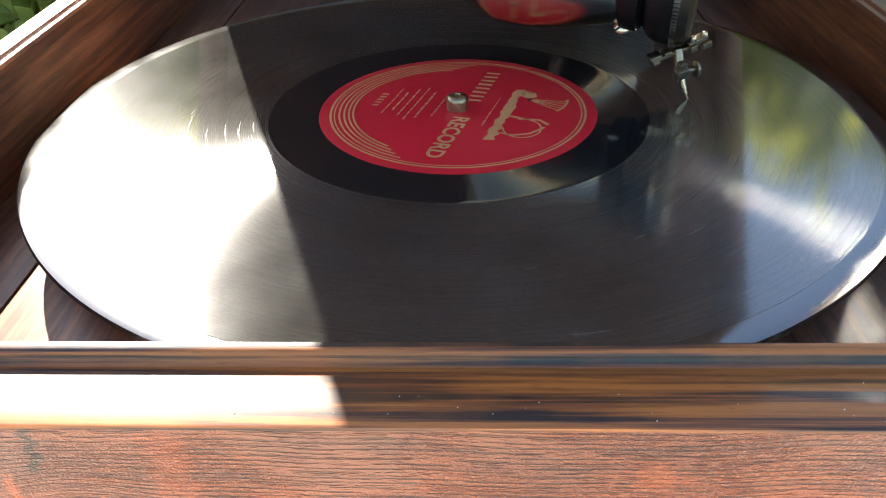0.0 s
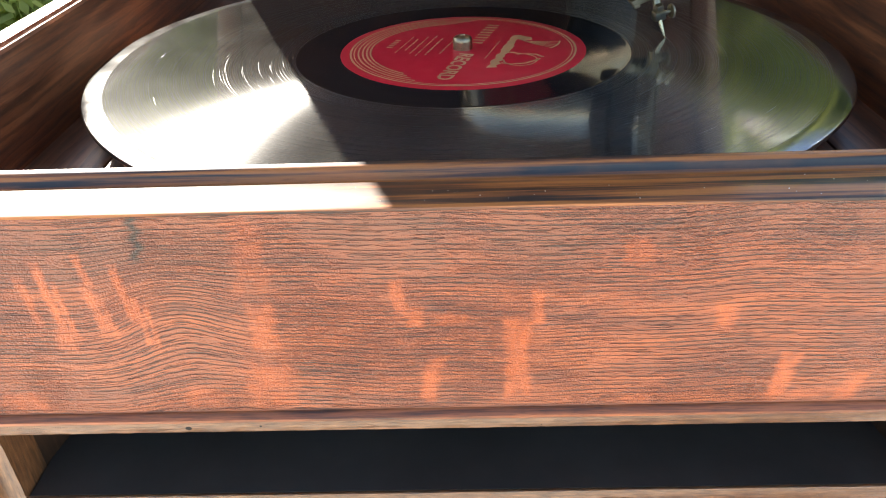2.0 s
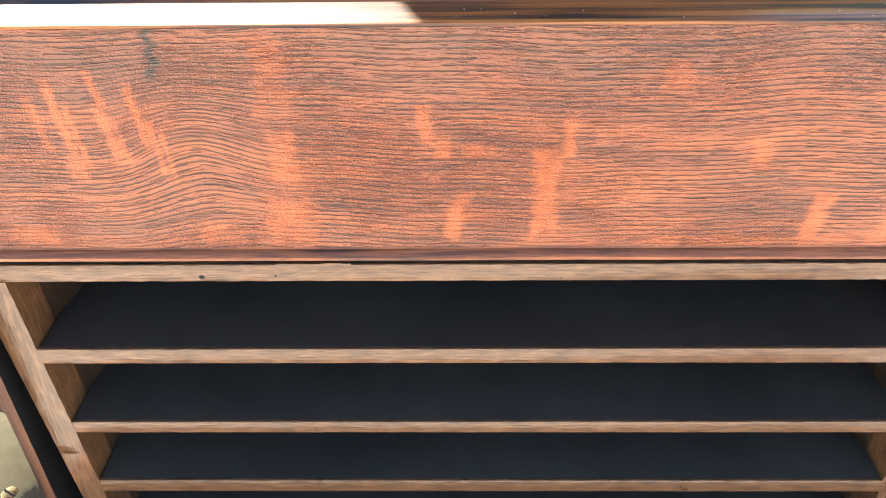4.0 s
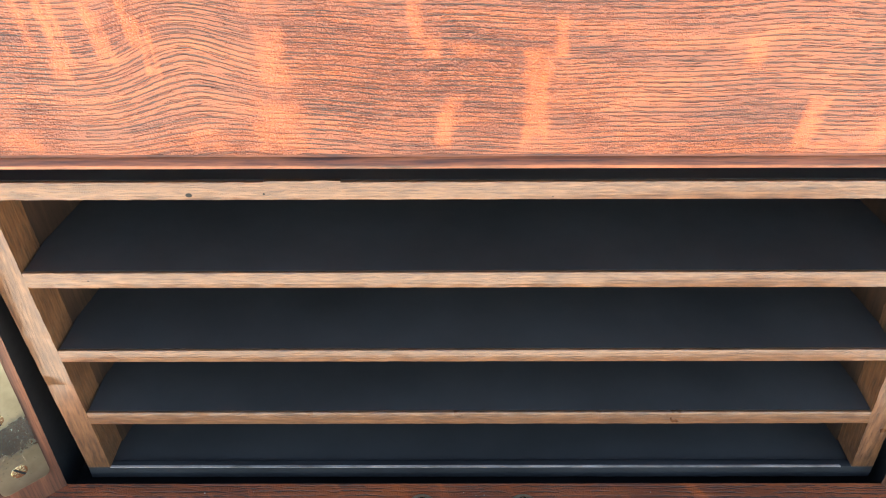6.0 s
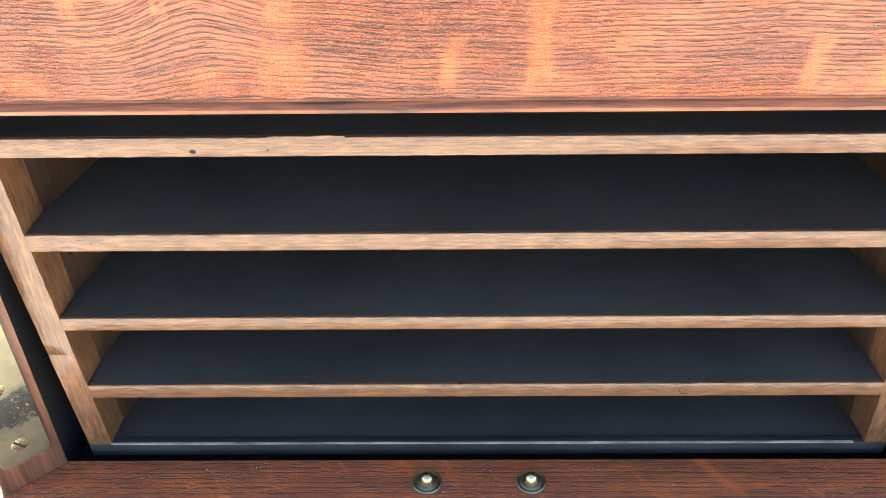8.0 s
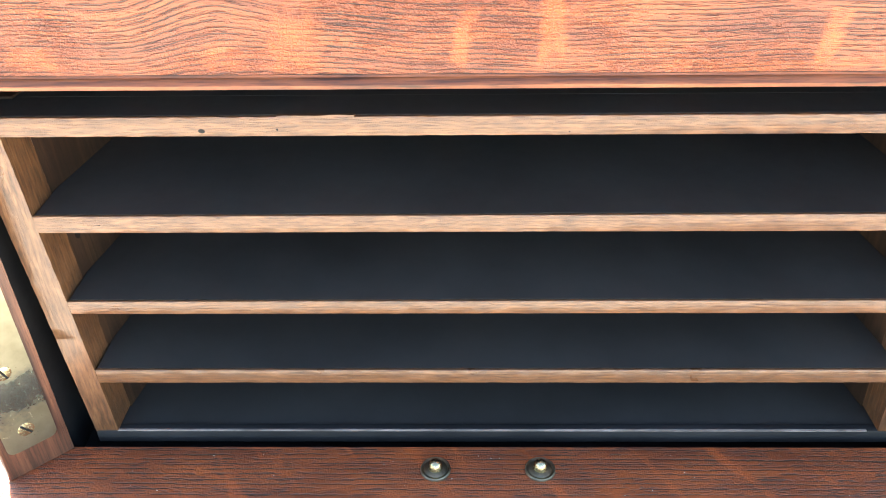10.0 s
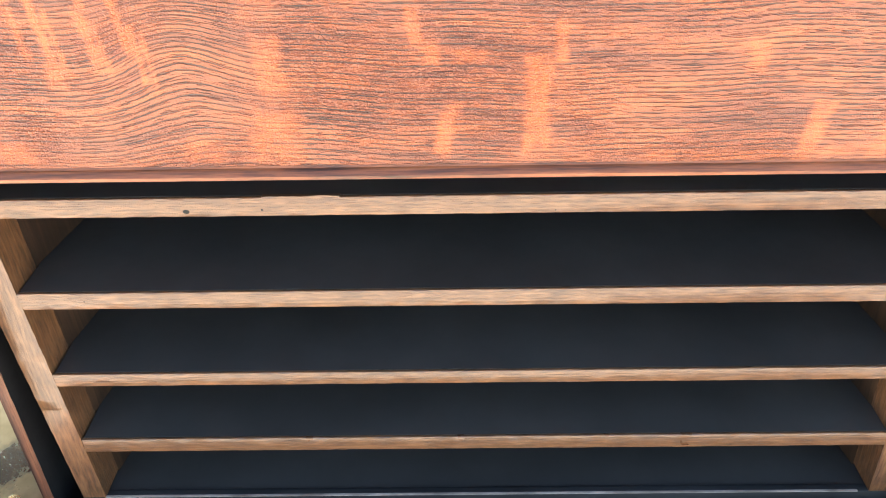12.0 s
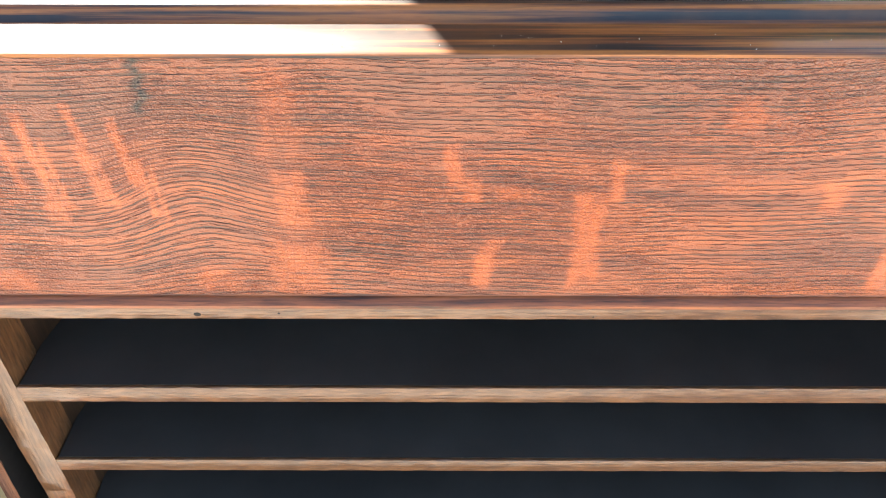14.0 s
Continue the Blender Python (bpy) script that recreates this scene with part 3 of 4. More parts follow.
horn_part("top_bar", bar(0.8853, 0.8904, FX0 - 0.003, FX1 - 0.003, 0.0012), BAR_WOOD)
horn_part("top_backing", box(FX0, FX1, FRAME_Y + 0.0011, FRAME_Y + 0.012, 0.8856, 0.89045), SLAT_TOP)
horn_part("bottom_bar", bar(0.7812, 0.7863, -0.1237, 0.1200, 0.003), BLACK, "blackened bottom bar with a bright worn edge")
horn_part("worn_edge", box(-0.117, 0.110, FRAME_Y - 0.0001, FRAME_Y + 0.0006, 0.78612, 0.78640), plain("rubbed_edge", (0.42, 0.33, 0.27), 0.35, spots=0.25, scale=90), "bright rubbed edge")
for (a0, a1), (b0, b1) in (((-0.1295, -0.1214), (-0.1237, -0.1168)), ((0.1080, 0.1160), (0.1133, 0.1200))):
    prof = rounded(0, 1, FRAME_Y, FRAME_Y + 0.012, 0.0004, 2)

    def leaning(u, v, w):
        k = (0.8853 - w) / 0.099
        u = 0 if u < 0.001 else 1 if u > 0.999 else u
        return ((a0 + (b0 - a0) * k) * (1 - u) + (a1 + (b1 - a1) * k) * u, v, w)

    horn_part("stile", extrude(prof, leaning, 0.7863, 0.8853, 90, 0.00012), POST_WOOD)
for z0, z1, x0, x1 in ((0.8582, 0.8633, -0.1203, 0.1095), (0.8317, 0.8361, -0.1190, 0.1110), (0.8060, 0.8110, -0.1178, 0.1125)):
    slat(z0, z1, x0, x1, 0.058)
for x0, x1, sgn in ((-0.1216, -0.094, 1), (0.1082, 0.084, -1)):
    prof = [(x0 - sgn * 0.004, FRAME_Y + 0.011), (x0, FRAME_Y + 0.011), (x1, 0.20), (x1 - sgn * 0.004, 0.20)]
    horn_part("horn_side", extrude(prof, lambda u, v, w: (u + (0.8853 - w) * 0.049, v, w), 0.7810, 0.8910, 6), HORN_WOOD, "brown horn board")
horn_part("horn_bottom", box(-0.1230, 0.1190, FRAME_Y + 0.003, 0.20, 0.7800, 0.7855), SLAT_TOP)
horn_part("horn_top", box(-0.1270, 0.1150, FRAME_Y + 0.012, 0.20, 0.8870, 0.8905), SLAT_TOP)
horn_part("horn_back", box(-0.1270, 0.1190, 0.2000, 0.2040, 0.7800, 0.8905), BLACK)
for x, z, w, h in ((-0.0732, 0.8868, 0.0011, 0.0008), (-0.0554, 0.8871, 0.0004, 0.0004), (0.0130, 0.8862, 0.0003, 0.0003), (-0.1040, 0.8607, 0.0004, 0.0003)):
    dent = lathe([(0, 0.00012), (1, 0.0), (0.6, -0.0003)], 10, towards((x, FRAME_Y, z), (0, -1, 0)) @ Matrix.Diagonal((w * 0.75, h * 0.75, 1, 1)))
    horn_part("nail_hole", dent, DARK_LINE)
sliver = extrude([(FRAME_Y - 0.0001, 0.8902), (FRAME_Y - 0.0001, 0.8907), (FRAME_Y + 0.001, 0.8907), (FRAME_Y + 0.001, 0.8902)], along_x, -0.055, -0.037, 12, 0.0003)
horn_part("splinter", sliver, BAR_WOOD)

knot = lathe([(0, 0.0004), (1, 0.0002), (1.15, -0.0004)], 14, towards((-0.1193, 0.0330, 0.8480), (0.98, -0.15, 0.05)) @ Matrix.Diagonal((0.0026, 0.0034, 1, 1)))
horn_part("knot", knot, DARK_LINE, "dark knot in the horn board")

# ---- dust ----
specks = bmesh.new()
rng = random.Random(9)
for _ in range(60):
    x, y, r = rng.uniform(-0.13, 0.125), rng.uniform(-0.024, 0.011), rng.uniform(0.00007, 0.00020)
    bmesh.ops.create_icosphere(specks, subdivisions=1, radius=r, matrix=Matrix.Translation((x, y, SHELF + r * 0.5)))
for _ in range(40):
    x, y, r = rng.uniform(-0.10, 0.10), rng.uniform(0.001, 0.0098), rng.uniform(0.00005, 0.00013)
    bmesh.ops.create_icosphere(specks, subdivisions=1, radius=r, matrix=Matrix.Translation((x, y, LEDGE + r * 0.5)))
tagged(part("dust", specks, plain("dust_grain", (0.7, 0.66, 0.58), 0.8)), "pale dust specks lying on the oak ledges", "dust", kind="stuff")

# ---- turntable ----
CX, CY = -0.0037, 0.148
platter = thing("turntable", "round turntable under the record, felt top and nickel rim", "turntable", (CX, CY, BOARD))
part("platter", lathe([(0.0, 0.0128), (0.1180, 0.0128), (0.1190, 0.0120), (0.1190, 0.0060), (0.1170, 0.0050), (0.0, 0.0050)], 96), DULL_NICKEL, platter)
part("felt", lathe([(0.0, 0.0152), (0.1160, 0.0152), (0.1165, 0.0129), (0.0, 0.0129)], 96), FELT, platter)
part("spindle_foot", lathe([(0.0, 0.0050), (0.020, 0.0050), (0.020, 0.0), (0.0, 0.0)], 32), DULL_NICKEL, platter)
part("spindle", lathe([(0.0, 0.0222), (0.0007, 0.0219), (0.0009, 0.0222), (0.0027, 0.0218), (0.0033, 0.0211), (0.0034, 0.0200), (0.0034, 0.0153), (0.0, 0.0153)], 32), plain("worn_spindle", (0.36, 0.27, 0.16), 0.30, 1.0, spots=0.15, scale=400), platter, "short worn nickel spindle")

# ---- record ----
record = thing("record", "black shellac record with a red and gold paper label", "record", (CX, CY, DISC - 0.0021))
T0 = 0.0021
part("rim", lathe([(0.1190, T0 - 0.00006), (0.1236, T0 - 0.0001), (0.1250, T0 - 0.0004), (0.1254, T0 - 0.0011), (0.1248, 0.0002), (0.0036, 0.0001)], 192), RIM, record, "smooth glossy outer edge")
part("groove_field", lathe([(0.0575, T0), (0.075, T0), (0.095, T0), (0.1190, T0)], 192), GROOVES, record, "grooved playing surface")
part("run_out", lathe([(0.0425, T0 - 0.00010), (0.0560, T0 - 0.00012), (0.0575, T0)], 128), SMOOTH, record, "smooth run-out band")
label_disc = part("label", lathe([(0.0033, T0 + 0.00002), (0.0420, T0 + 0.00002), (0.0425, T0 - 0.0001)], 128), LABEL_RED, record, "glossy red paper label printed in gold")
SCUFF = plain("pale_scuff", (0.22, 0.22, 0.21), 0.5)
scuffs = bmesh.new()
rng = random.Random(21)
for k in range(26):
    r = rng.uniform(0.062, 0.086) if k < 17 else rng.uniform(0.060, 0.112)
    mid_angle, half = (rng.gauss(198, 7), rng.uniform(3, 11)) if k < 17 else (rng.uniform(150, 330), rng.uniform(1, 3.5))
    wide, drift = rng.uniform(0.00005, 0.00011), rng.uniform(-0.0006, 0.0006)
    last = None
    for i in range(15):
        q = i / 14
        a, taper, rr = radians(mid_angle + half * (2 * q - 1)), wide * math.sin(math.pi * (0.04 + 0.92 * q)), r + drift * q
        pair = [scuffs.verts.new(((rr + e * taper) * math.cos(a), (rr + e * taper) * math.sin(a), T0 + 0.00004)) for e in (-1, 1)]
        if last:
            scuffs.faces.new((last[0], last[1], pair[1], pair[0]))
        last = pair
bmesh.ops.recalc_face_normals(scuffs, faces=scuffs.faces)
tagged(part("scuffs", scuffs, SCUFF, record), "fine pale scuffs that follow the grooves", kind="stuff")
TURN = radians(-107)
turned = Matrix.Rotation(TURN, 4, "Z")
PRINT = T0 + 0.00006


def ring(r0, r1, a0=0.0, a1=360.0, steps=120):
    bm = bmesh.new()
    pairs = []
    for i in range(steps + 1):
        a = radians(a0 + (a1 - a0) * i / steps)
        pairs.append([bm.verts.new((r * math.cos(a), r * math.sin(a), PRINT)) for r in (r0, r1)])
    for (a, b), (c, d) in zip(pairs, pairs[1:]):
        bm.faces.new((a, b, d, c))
    bmesh.ops.recalc_face_normals(bm, faces=bm.faces)
    bm.transform(turned)
    return bm


part("gold_ring", ring(0.0386, 0.0393), LABEL_GOLD, label_disc)
part("gold_ring", ring(0.0376, 0.0380), LABEL_GOLD, label_disc)
for i, (r, a0, a1) in enumerate(((0.0360, 188, 352), (0.0345, 192, 348), (0.0331, 196, 344), (0.0318, 200, 340))):
    part("gold_arc", ring(r, r + 0.0006, a0, a1), LABEL_GOLD, label_disc)


def bars(rows_of_bars):
    bm = bmesh.new()
    for x, y, w, h in rows_of_bars:
        v = [bm.verts.new((x + a * w / 2, y + b * h / 2, PRINT)) for a, b in ((-1, -1), (1, -1), (1, 1), (-1, 1))]
        bm.faces.new(v)
    bm.transform(turned)
    return bm


def lettering(words, size, x, y, turn=0.0):
    cu = bpy.data.curves.new("words", "FONT")
    cu.body, cu.size, cu.align_x, cu.align_y = words, size, "CENTER", "CENTER"
    cu.resolution_u, cu.offset = 3, size * 0.028
    holder = new("words", cu)
    bpy.context.view_layer.update()
    me = bpy.data.meshes.new_from_object(holder.evaluated_get(bpy.context.evaluated_depsgraph_get()))
    bpy.data.objects.remove(holder)
    bm = bmesh.new()
    bm.from_mesh(me)
    bm.transform(turned @ Matrix.Translation((x, y, PRINT)) @ Matrix.Rotation(radians(turn), 4, "Z"))
    return bm


# the maker's word is a row of plain bars; the other word can be read
for i in range(8):
    part("word_bar", bars([(-0.0305 + 0.0033 * i, 0.0030, 0.0013, 0.0046)]), LABEL_GOLD, label_disc)
part("word", lettering("RECORD", 0.0070, 0.0195, 0.0030), LABEL_GOLD, label_disc)
rng = random.Random(8)
for y, width, tall in ((-0.0060, 0.018, 0.0005), (-0.0105, 0.020, 0.0007), (-0.0135, 0.026, 0.0005), (-0.0162, 0.022, 0.0005), (-0.0190, 0.015, 0.0006), (-0.0215, 0.020, 0.0004), (0.0106, 0.022, 0.0004)):
    x = -width / 2
    while x < width / 2 - 0.001:
        w = min(rng.uniform(0.0016, 0.0042), width / 2 - x)
        part("print_bar", bars([(x + w / 2, y, w, tall)]), LABEL_GOLD, label_disc)
        x += w + 0.0008
for i in range(5):
    part("print_bar", bars([(-0.0044 + 0.0022 * i, -0.0256, 0.0010, 0.0021)]), LABEL_GOLD, label_disc)


def flat(points):
    """A thin flat piece of gold print within an outline."""
    bm = bmesh.new()
    bm.faces.new([bm.verts.new((x, y, PRINT)) for x, y in points])
    bm.normal_update()
    if next(iter(bm.faces)).normal.z < 0:
        bmesh.ops.reverse_faces(bm, faces=bm.faces)
    bm.transform(turned)
    return bm


def stroke(points, w):
    """A thin gold line of width w through the points."""
    left, right = [], []
    for k, p in enumerate(points):
        a, b = Vector(points[max(k - 1, 0)]), Vector(points[min(k + 1, len(points) - 1)])
        d = (b - a).normalized() * w / 2
        left.append((p[0] - d.y, p[1] + d.x))
        right.append((p[0] + d.y, p[1] - d.x))
    return flat(left + right[::-1])


def emblem():
    """A plain emblem: a worn slab, a fan of fine rays on one end and an open loop on the other."""
    rng = random.Random(12)
    upper = [(x / 1000, (16.6 + rng.uniform(-0.7, 0.9)) / 1000) for x in range(-20, 20, 2)]
    lower = [(x / 1000, (13.6 + rng.uniform(-0.4, 0.5)) / 1000) for x in range(19, -21, -2)]
    part("emblem_slab", flat(upper + lower), LABEL_GOLD, label_disc)
    part("emblem_block", flat([(-0.0190, 0.0166), (-0.0145, 0.0164), (-0.0130, 0.0190), (-0.0150, 0.0215), (-0.0180, 0.0205)]), LABEL_GOLD, label_disc)
    for k in range(5):
        a = radians(62 + 8.5 * k)
        u = Vector((math.cos(a), math.sin(a)))
        v = Vector((-0.0128, 0.0188))
        part("emblem_ray", stroke([tuple(v), tuple(v + u * 0.006 + Vector((0.0003, 0))), tuple(v + u * 0.0125)], 0.00042), LABEL_GOLD, label_disc)
    rim = [Vector((-0.0128, 0.0188)) + Vector((math.cos(radians(a)), math.sin(radians(a)))) * 0.0126 for a in range(58, 104, 5)]
    part("emblem_rim", stroke([tuple(p) for p in rim], 0.0008), LABEL_GOLD, label_disc)
    loop = [(0.0085 + 0.0062 * math.cos(radians(a)), 0.0225 + 0.0055 * math.sin(radians(a))) for a in range(-80, 210, 12)]
    part("emblem_loop", stroke(loop, 0.00055), LABEL_GOLD, label_disc)
    part("emblem_foot", stroke([(0.0010, 0.0170), (0.0022, 0.0215), (0.0015, 0.0262), (0.0040, 0.0292)], 0.0011), LABEL_GOLD, label_disc)
    part("emblem_foot", stroke([(0.0130, 0.0170), (0.0138, 0.0205), (0.0115, 0.0252), (0.0060, 0.0287)], 0.0009), LABEL_GOLD, label_disc)


emblem()

# ---- tone arm with its sound box ----
arm = thing("tone_arm", "nickel tone arm with a black sound box, needle lowered", "tone arm", (0.070, 0.298, BOARD))


def arm_part(name, bm, material, label="", parent=None):
    bm.transform(Matrix.Translation(-arm.location))
    return part(name, bm, material, parent or arm, label)


neck = [(0.0520, 0.1735, 0.9735), (0.044, 0.1732, 0.9728), (0.036, 0.1730, 0.9724), (0.028, 0.1732, 0.9722), (0.020, 0.1742, 0.9722), (0.0135, 0.1768, 0.9724),
        (0.0095, 0.1815, 0.9730), (0.0085, 0.1900, 0.9750), (0.0110, 0.2150, 0.9815), (0.0300, 0.2600, 0.9900), (0.0700, 0.2980, 0.9900)]
arm_part("neck", tube(neck, [0.0142, 0.0145, 0.0146] + [0.0147] * 8, 48), NICKEL, "bright nickel gooseneck")
arm_part("pivot", lathe([(0.0, 0.0), (0.030, 0.0), (0.030, 0.004), (0.019, 0.008), (0.018, 0.060), (0.0, 0.062)], 48, Matrix.Translation((0.070, 0.298, BOARD))), RUBBER, "black enamelled arm bracket")
BOX_AT, BOX_AXIS = Vector((0.0505, 0.1735, 0.9755)), Vector((0.94, -0.30, -0.05)).normalized()
put = towards(BOX_AT, BOX_AXIS)
arm_part("back_flange", lathe([(0.0, -0.002), (0.0150, -0.002), (0.0185, -0.001), (0.0192, 0.001), (0.0192, 0.0045), (0.0160, 0.0065), (0.0, 0.0065)], 56, put), RUBBER, "black rubber flange")
box_body = arm_part("sound_box", lathe([(0.0, 0.006), (0.0170, 0.006), (0.0200, 0.008), (0.0212, 0.0105), (0.0215, 0.0135), (0.0213, 0.0150), (0.0, 0.0150)], 64, put), RUBBER, "black enamelled sound box")
knurl = bmesh.new()
for i in range(110):
    a = 2 * math.pi * i / 110
    m = put @ Matrix.Translation((0.0217 * math.cos(a), 0.0217 * math.sin(a), 0.0160)) @ Matrix.Rotation(a, 4, "Z") @ Matrix.Diagonal((0.0009, 0.0008, 0.0017, 1))
    bmesh.ops.create_cube(knurl, size=1, matrix=m)
arm_part("knurled_ring", knurl, NICKEL, "knurled nickel ring", box_body)
arm_part("face_ring", lathe([(0.0120, 0.0205), (0.0160, 0.0210), (0.0195, 0.0207), (0.0211, 0.0196), (0.0215, 0.0175), (0.0213, 0.0151), (0.0120, 0.0151)], 64, put), AGED_NICKEL, "nickel face ring", box_body)
arm_part("diaphragm", lathe([(0.0, 0.0195), (0.0120, 0.0195), (0.0120, 0.0185), (0.0, 0.0185)], 48, put), plain("mica", (0.45, 0.42, 0.35), 0.2), "pale mica diaphragm", box_body)


def flat_screw(at, axis, r, name="screw"):
    m = towards(at, axis)
    s = arm_part(name, lathe([(0, 0.0009), (r * 0.7, 0.0008), (r, 0.0003), (r, -0.001), (0, -0.001)], 24, m), NICKEL)
    slot = box(-r, r, -r * 0.13, r * 0.13, 0.00055, 0.00095)
    slot.transform(m @ Matrix.Rotation(0.7, 4, "Z"))
    arm_part("slot", slot, RUBBER, "", s)


flat_screw((0.0474, 0.1660, 0.9590), (-0.30, -0.82, 0.49), 0.0023)
# needle bar, clamp, thumb screw and needle
bar_m = Matrix.Translation((0.0650, 0.1592, 0.9540)) @ Euler((radians(8), radians(-17), radians(14))).to_matrix().to_4x4()
yoke = box(-0.0100, 0.0075, -0.0012, 0.0012, -0.0006, 0.0007, 0.0003)
box(-0.0108, -0.0070, -0.0018, 0.0016, 0.0009, 0.0020, 0.0003, 2, yoke)
box(-0.0098, -0.0075, -0.0016, 0.0012, -0.0014, -0.0002, 0.0003, 2, yoke)
box(-0.0060, -0.0035, -0.0015, 0.0012, 0.0005, 0.0016, 0.0003, 2, yoke)
box(0.0018, 0.0082, -0.0020, 0.0014, 0.0010, 0.0022, 0.0003, 2, yoke)
box(0.0060, 0.0090, -0.0026, -0.0010, -0.0016, 0.0004, 0.0003, 2, yoke)
box(0.0022, 0.0044, -0.0022, -0.0006, -0.0014, 0.0008, 0.0003, 2, yoke)
yoke.transform(bar_m)
needle_bar = arm_part("needle_bar", yoke, DULL_NICKEL, "worn nickel needle bar")
for u in (0.0035, 0.0072):
    arm_part("pivot_screw", lathe([(0, 0.0012), (0.0007, 0.0011), (0.0010, 0.0006), (0.0010, -0.001)], 14, bar_m @ Matrix.Translation((u, -0.0012, 0.0026))), NICKEL, "", needle_bar)
arm_part("stem", tube([(0.0640, 0.1590, 0.9540), (0.0648, 0.1568, 0.9490)], 0.0015, 14), DULL_NICKEL, "", needle_bar)
chuck = box(-0.0020, 0.0021, -0.0017, 0.0017, -0.0016, 0.0017, 0.0003)
box(-0.0012, 0.0013, -0.0012, 0.0012, 0.0016, 0.0040, 0.0003, 2, chuck)
chuck.transform(Matrix.Translation((0.0652, 0.1563, 0.9474)) @ Euler((radians(14), radians(-10), radians(18))).to_matrix().to_4x4())
arm_part("chuck", chuck, DULL_NICKEL, "", needle_bar)
thumb_m = towards((0.0692, 0.1570, 0.9484), (0.93, 0.30, 0.10))
arm_part("thumb_screw", lathe([(0, 0.0012), (0.0019, 0.0012), (0.0025, 0.0010), (0.0025, 0.0003), (0.0019, 0.0), (0.0008, 0.0), (0.0008, -0.003), (0, -0.003)], 28, thumb_m), DULL_NICKEL, "", needle_bar)
arm_part("needle", tube([(0.0655, 0.1560, 0.9466), (0.0663, 0.1551, 0.9438), (0.0672, 0.1540, 0.9412), (0.0677, 0.1535, DISC)], [0.0008, 0.0008, 0.0005, 0.00012], 12), BRASS, "steel needle", needle_bar)

# ---- outside ----
def leaf_cloud(seed, centre, size, count, leaf):
    rng = np.random.default_rng(seed)
    clumps = rng.normal(size=(26, 3))
    clumps /= np.linalg.norm(clumps, axis=1)[:, None]
    clumps *= (0.45 + 0.55 * rng.random((26, 1)))
    pick = rng.integers(0, 26, count)
    p = clumps[pick] + rng.normal(scale=0.20, size=(count, 3))
    p = p * np.array(size) + np.array(centre)
    a, b = rng.normal(size=(count, 3)), rng.normal(size=(count, 3))
    a /= np.linalg.norm(a, axis=1)[:, None]
    b -= a * (a * b).sum(1)[:, None]
    b /= np.linalg.norm(b, axis=1)[:, None]
    s = leaf * (0.6 + 0.8 * rng.random((count, 1)))
    v = np.stack([p - a * s, p + b * s * 0.5, p + a * s, p - b * s * 0.5], 1).reshape(-1, 3)
    me = bpy.data.meshes.new("crown")
    me.from_pydata(v.tolist(), [], np.arange(4 * count).reshape(-1, 4).tolist())
    me.materials.append(LEAVES)
    return me


def tree(seed, height, spread, at):
    t = thing("tree", "leafy green garden tree with a pale trunk", "tree", at, "garden trees")
    part("trunk", tube([(0, 0, -0.05), (0.03, 0.02, height * 0.25), (-0.02, 0.05, height * 0.5), (0.05, 0, height * 0.8)], [0.14, 0.11, 0.08, 0.03], 10), BARK, t)
    for i in range(4):
        a = i * 1.7 + seed
        part("limb", tube([(0, 0.03, height * 0.42), (0.5 * spread * math.cos(a), 0.5 * spread * math.sin(a), height * 0.66), (0.8 * spread * math.cos(a), 0.8 * spread * math.sin(a), height * 0.78)], [0.06, 0.04, 0.015], 8), BARK, t)
    crown = new("crown", leaf_cloud(seed, (0, 0, height * 0.58), (spread, spread, height * 0.40), 7500, 0.19))
    crown.parent = t
    return t


first = tree(3, 5.1, 1.5, (4.0, 8.5, 0))
for x, y, turn, k in ((2.2, 9.3, 40, 1.0), (3.1, 7.2, 170, 0.82), (4.6, 6.6, 260, 0.80), (5.9, 5.6, 340, 0.78), (5.9, 8.0, 110, 0.96), (7.6, 6.6, 200, 0.96), (0.2, 10.4, 300, 0.85), (3.3, 9.4, 250, 1.0), (5.0, 8.4, 65, 0.98), (4.2, 7.6, 190, 0.86), (-8.6, 8.2, 150, 0.8), (-1.4, 10.6, 15, 1.03), (-2.6, 10.1, 75, 1.05),
                      (-3.7, 9.9, 220, 1.05), (-4.9, 9.5, 95, 1.03), (-6.0, 8.9, 130, 1.0), (-3.1, 11.4, 310, 1.1), (-4.4, 11.2, 20, 1.1), (-9.6, 4.5, 80, 0.85), (9.4, 4.4, 20, 0.9)):
    t = copy_thing(first, pose(x, y, 0, 0, 0, turn))
    t.scale = (k, k, k)

bush = thing("bush", "loose green garden bush on the ground", "bush", (-2.55, 3.75, 0), "garden bushes")
part("stem", tube([(0, 0, 0), (0.02, 0, 0.4)], [0.03, 0.02], 8), BARK, bush)
foliage = new("foliage", leaf_cloud(11, (0, 0, 0.30), (0.42, 0.42, 0.30), 2600, 0.045))
foliage.parent = bush
for x, y, turn in ((-1.77, 2.75, 10), (-1.48, 2.85, 140), (-2.08, 2.60, 260), (-1.75, 4.35, 70), (-1.95, 3.35, 20), (-2.35, 3.15, 120), (-2.1, 3.95, 300), (-2.6, 4.35, 210), (-3.3, 3.3, 160), (-2.9, 4.9, 250), (-3.8, 4.2, 30), (-1.9, 5.2, 200)):
    copy_thing(bush, pose(x, y, 0, 0, 0, turn))
trunk = thing("post", "pale weathered wooden post standing in the bushes", "post", (-2.16, 3.95, 0))
part("shaft", tube([(0, 0, -0.02), (0, 0.01, 0.5), (0.01, 0.0, 1.1)], [0.05, 0.048, 0.045], 14), BARK, trunk)
crate = thing("garden_box", "low green painted box on the concrete", "box", (2.15, 3.95, 0))
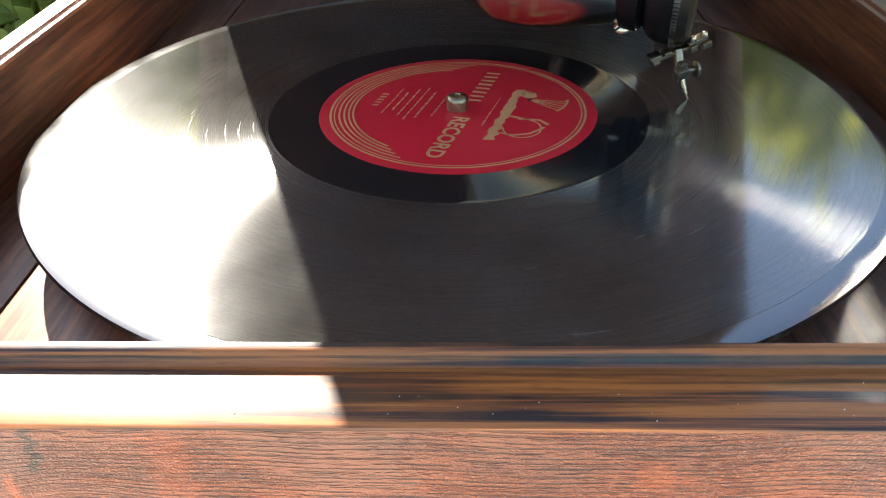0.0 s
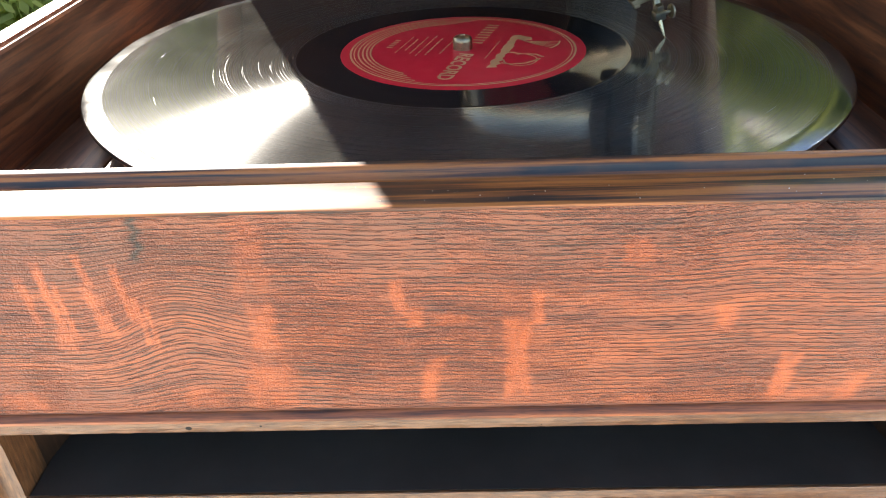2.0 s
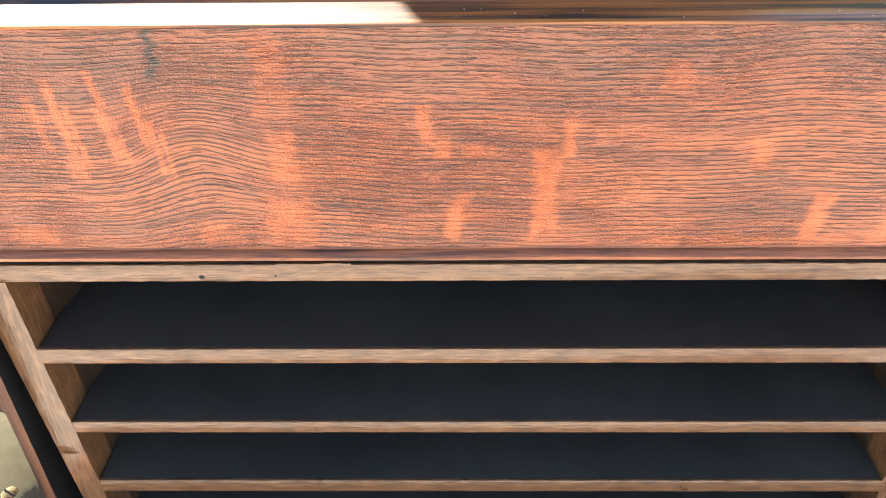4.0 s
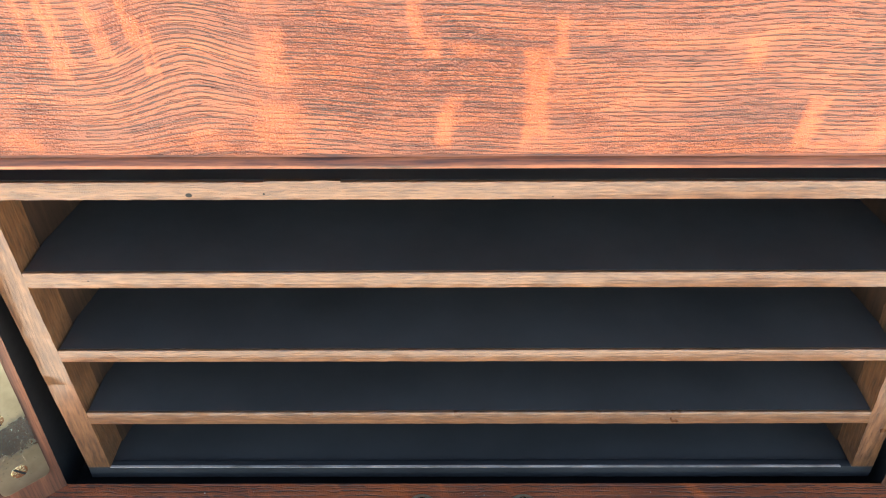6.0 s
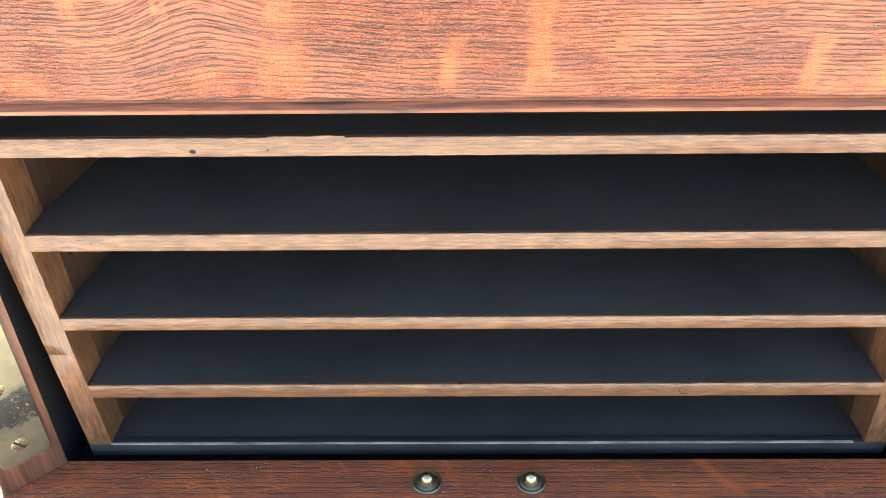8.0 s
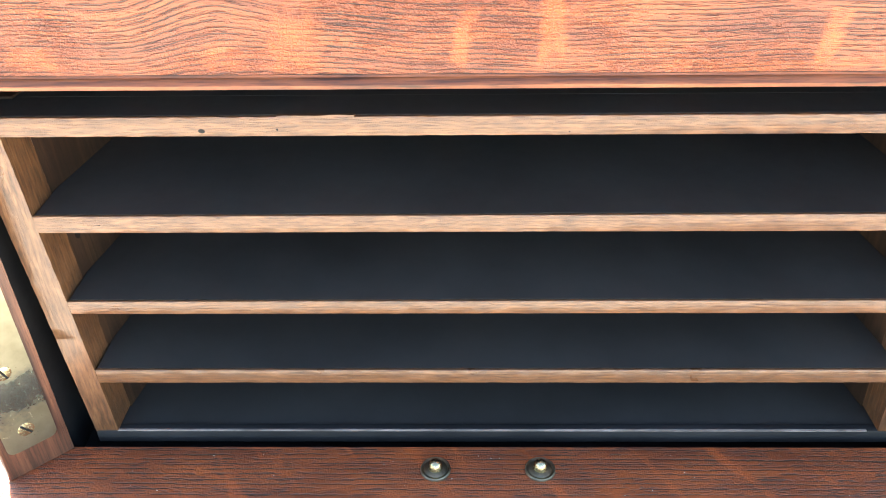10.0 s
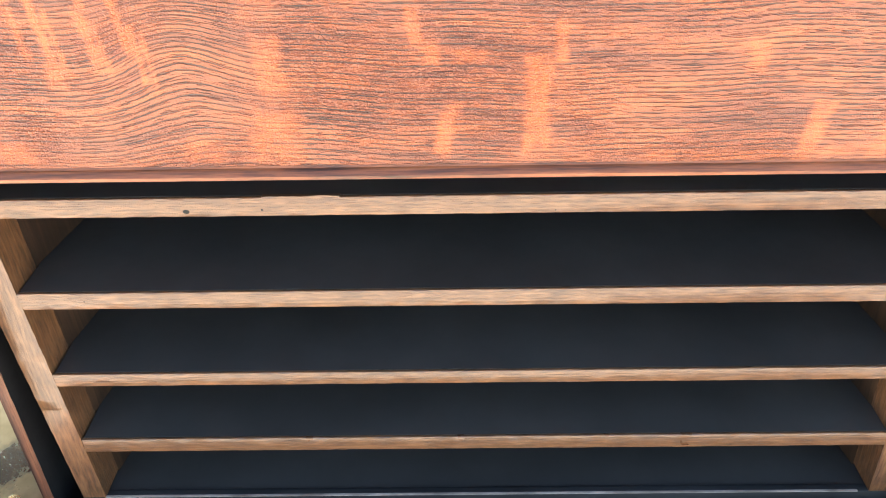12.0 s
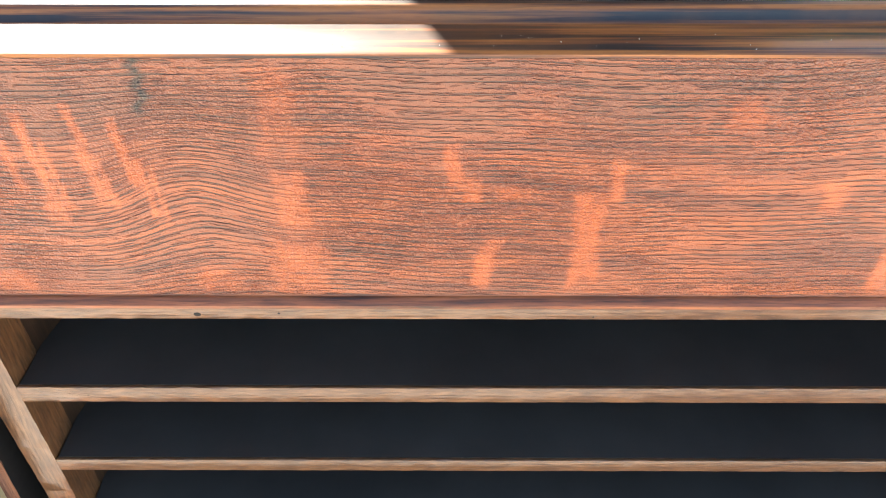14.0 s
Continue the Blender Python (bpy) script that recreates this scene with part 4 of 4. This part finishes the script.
part("box_body", box(-0.35, 0.35, -0.28, 0.28, 0.0, 0.16, 0.02), GREEN_PAINT, crate)

RENDER = plain("pale_render", (0.62, 0.58, 0.50), 0.9, spots=0.1, scale=2)
ROOF = plain("roof_tile_red", (0.24, 0.10, 0.06), 0.8, spots=0.2, scale=6)
WHITE_PAINT = plain("white_paint", (0.78, 0.77, 0.74), 0.45)
# rough enough to spread the added sun glint over the record
glass = Net("window_glass")
glass.set(Base_Color=(0.02, 0.025, 0.025, 1), Roughness=0.14, Specular_IOR_Level=1.0)
PANE = glass.mat


def glint_house(at, turn):
    """A plain unseen house, added: its upper window turns the sun towards the cabinet."""
    h = thing("house", "unseen pale house, added so its upper window reflects the sun onto the record", "house", (at[0], at[1], 0))
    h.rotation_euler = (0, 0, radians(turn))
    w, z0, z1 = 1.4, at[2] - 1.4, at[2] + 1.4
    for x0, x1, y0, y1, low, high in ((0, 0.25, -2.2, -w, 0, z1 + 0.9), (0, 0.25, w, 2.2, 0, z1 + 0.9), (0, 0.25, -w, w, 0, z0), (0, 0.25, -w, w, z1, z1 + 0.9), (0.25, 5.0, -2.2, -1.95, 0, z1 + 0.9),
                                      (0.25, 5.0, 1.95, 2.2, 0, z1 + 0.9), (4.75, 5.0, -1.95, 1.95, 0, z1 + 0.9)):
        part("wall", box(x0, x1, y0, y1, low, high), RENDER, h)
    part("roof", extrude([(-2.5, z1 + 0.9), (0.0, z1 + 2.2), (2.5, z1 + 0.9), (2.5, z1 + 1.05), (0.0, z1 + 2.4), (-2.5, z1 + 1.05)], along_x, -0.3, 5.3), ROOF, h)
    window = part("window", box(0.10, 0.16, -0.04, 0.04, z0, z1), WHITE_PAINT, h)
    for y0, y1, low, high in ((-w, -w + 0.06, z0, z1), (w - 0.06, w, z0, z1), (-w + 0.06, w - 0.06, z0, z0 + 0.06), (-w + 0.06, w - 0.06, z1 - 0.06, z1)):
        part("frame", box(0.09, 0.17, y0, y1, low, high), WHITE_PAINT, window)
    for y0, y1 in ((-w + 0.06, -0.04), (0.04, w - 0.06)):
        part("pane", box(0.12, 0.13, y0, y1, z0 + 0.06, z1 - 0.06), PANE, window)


# added out of view, for the bright streak on the record's right side
glint_house((10.04, 11.30, 10.06), -6.8)
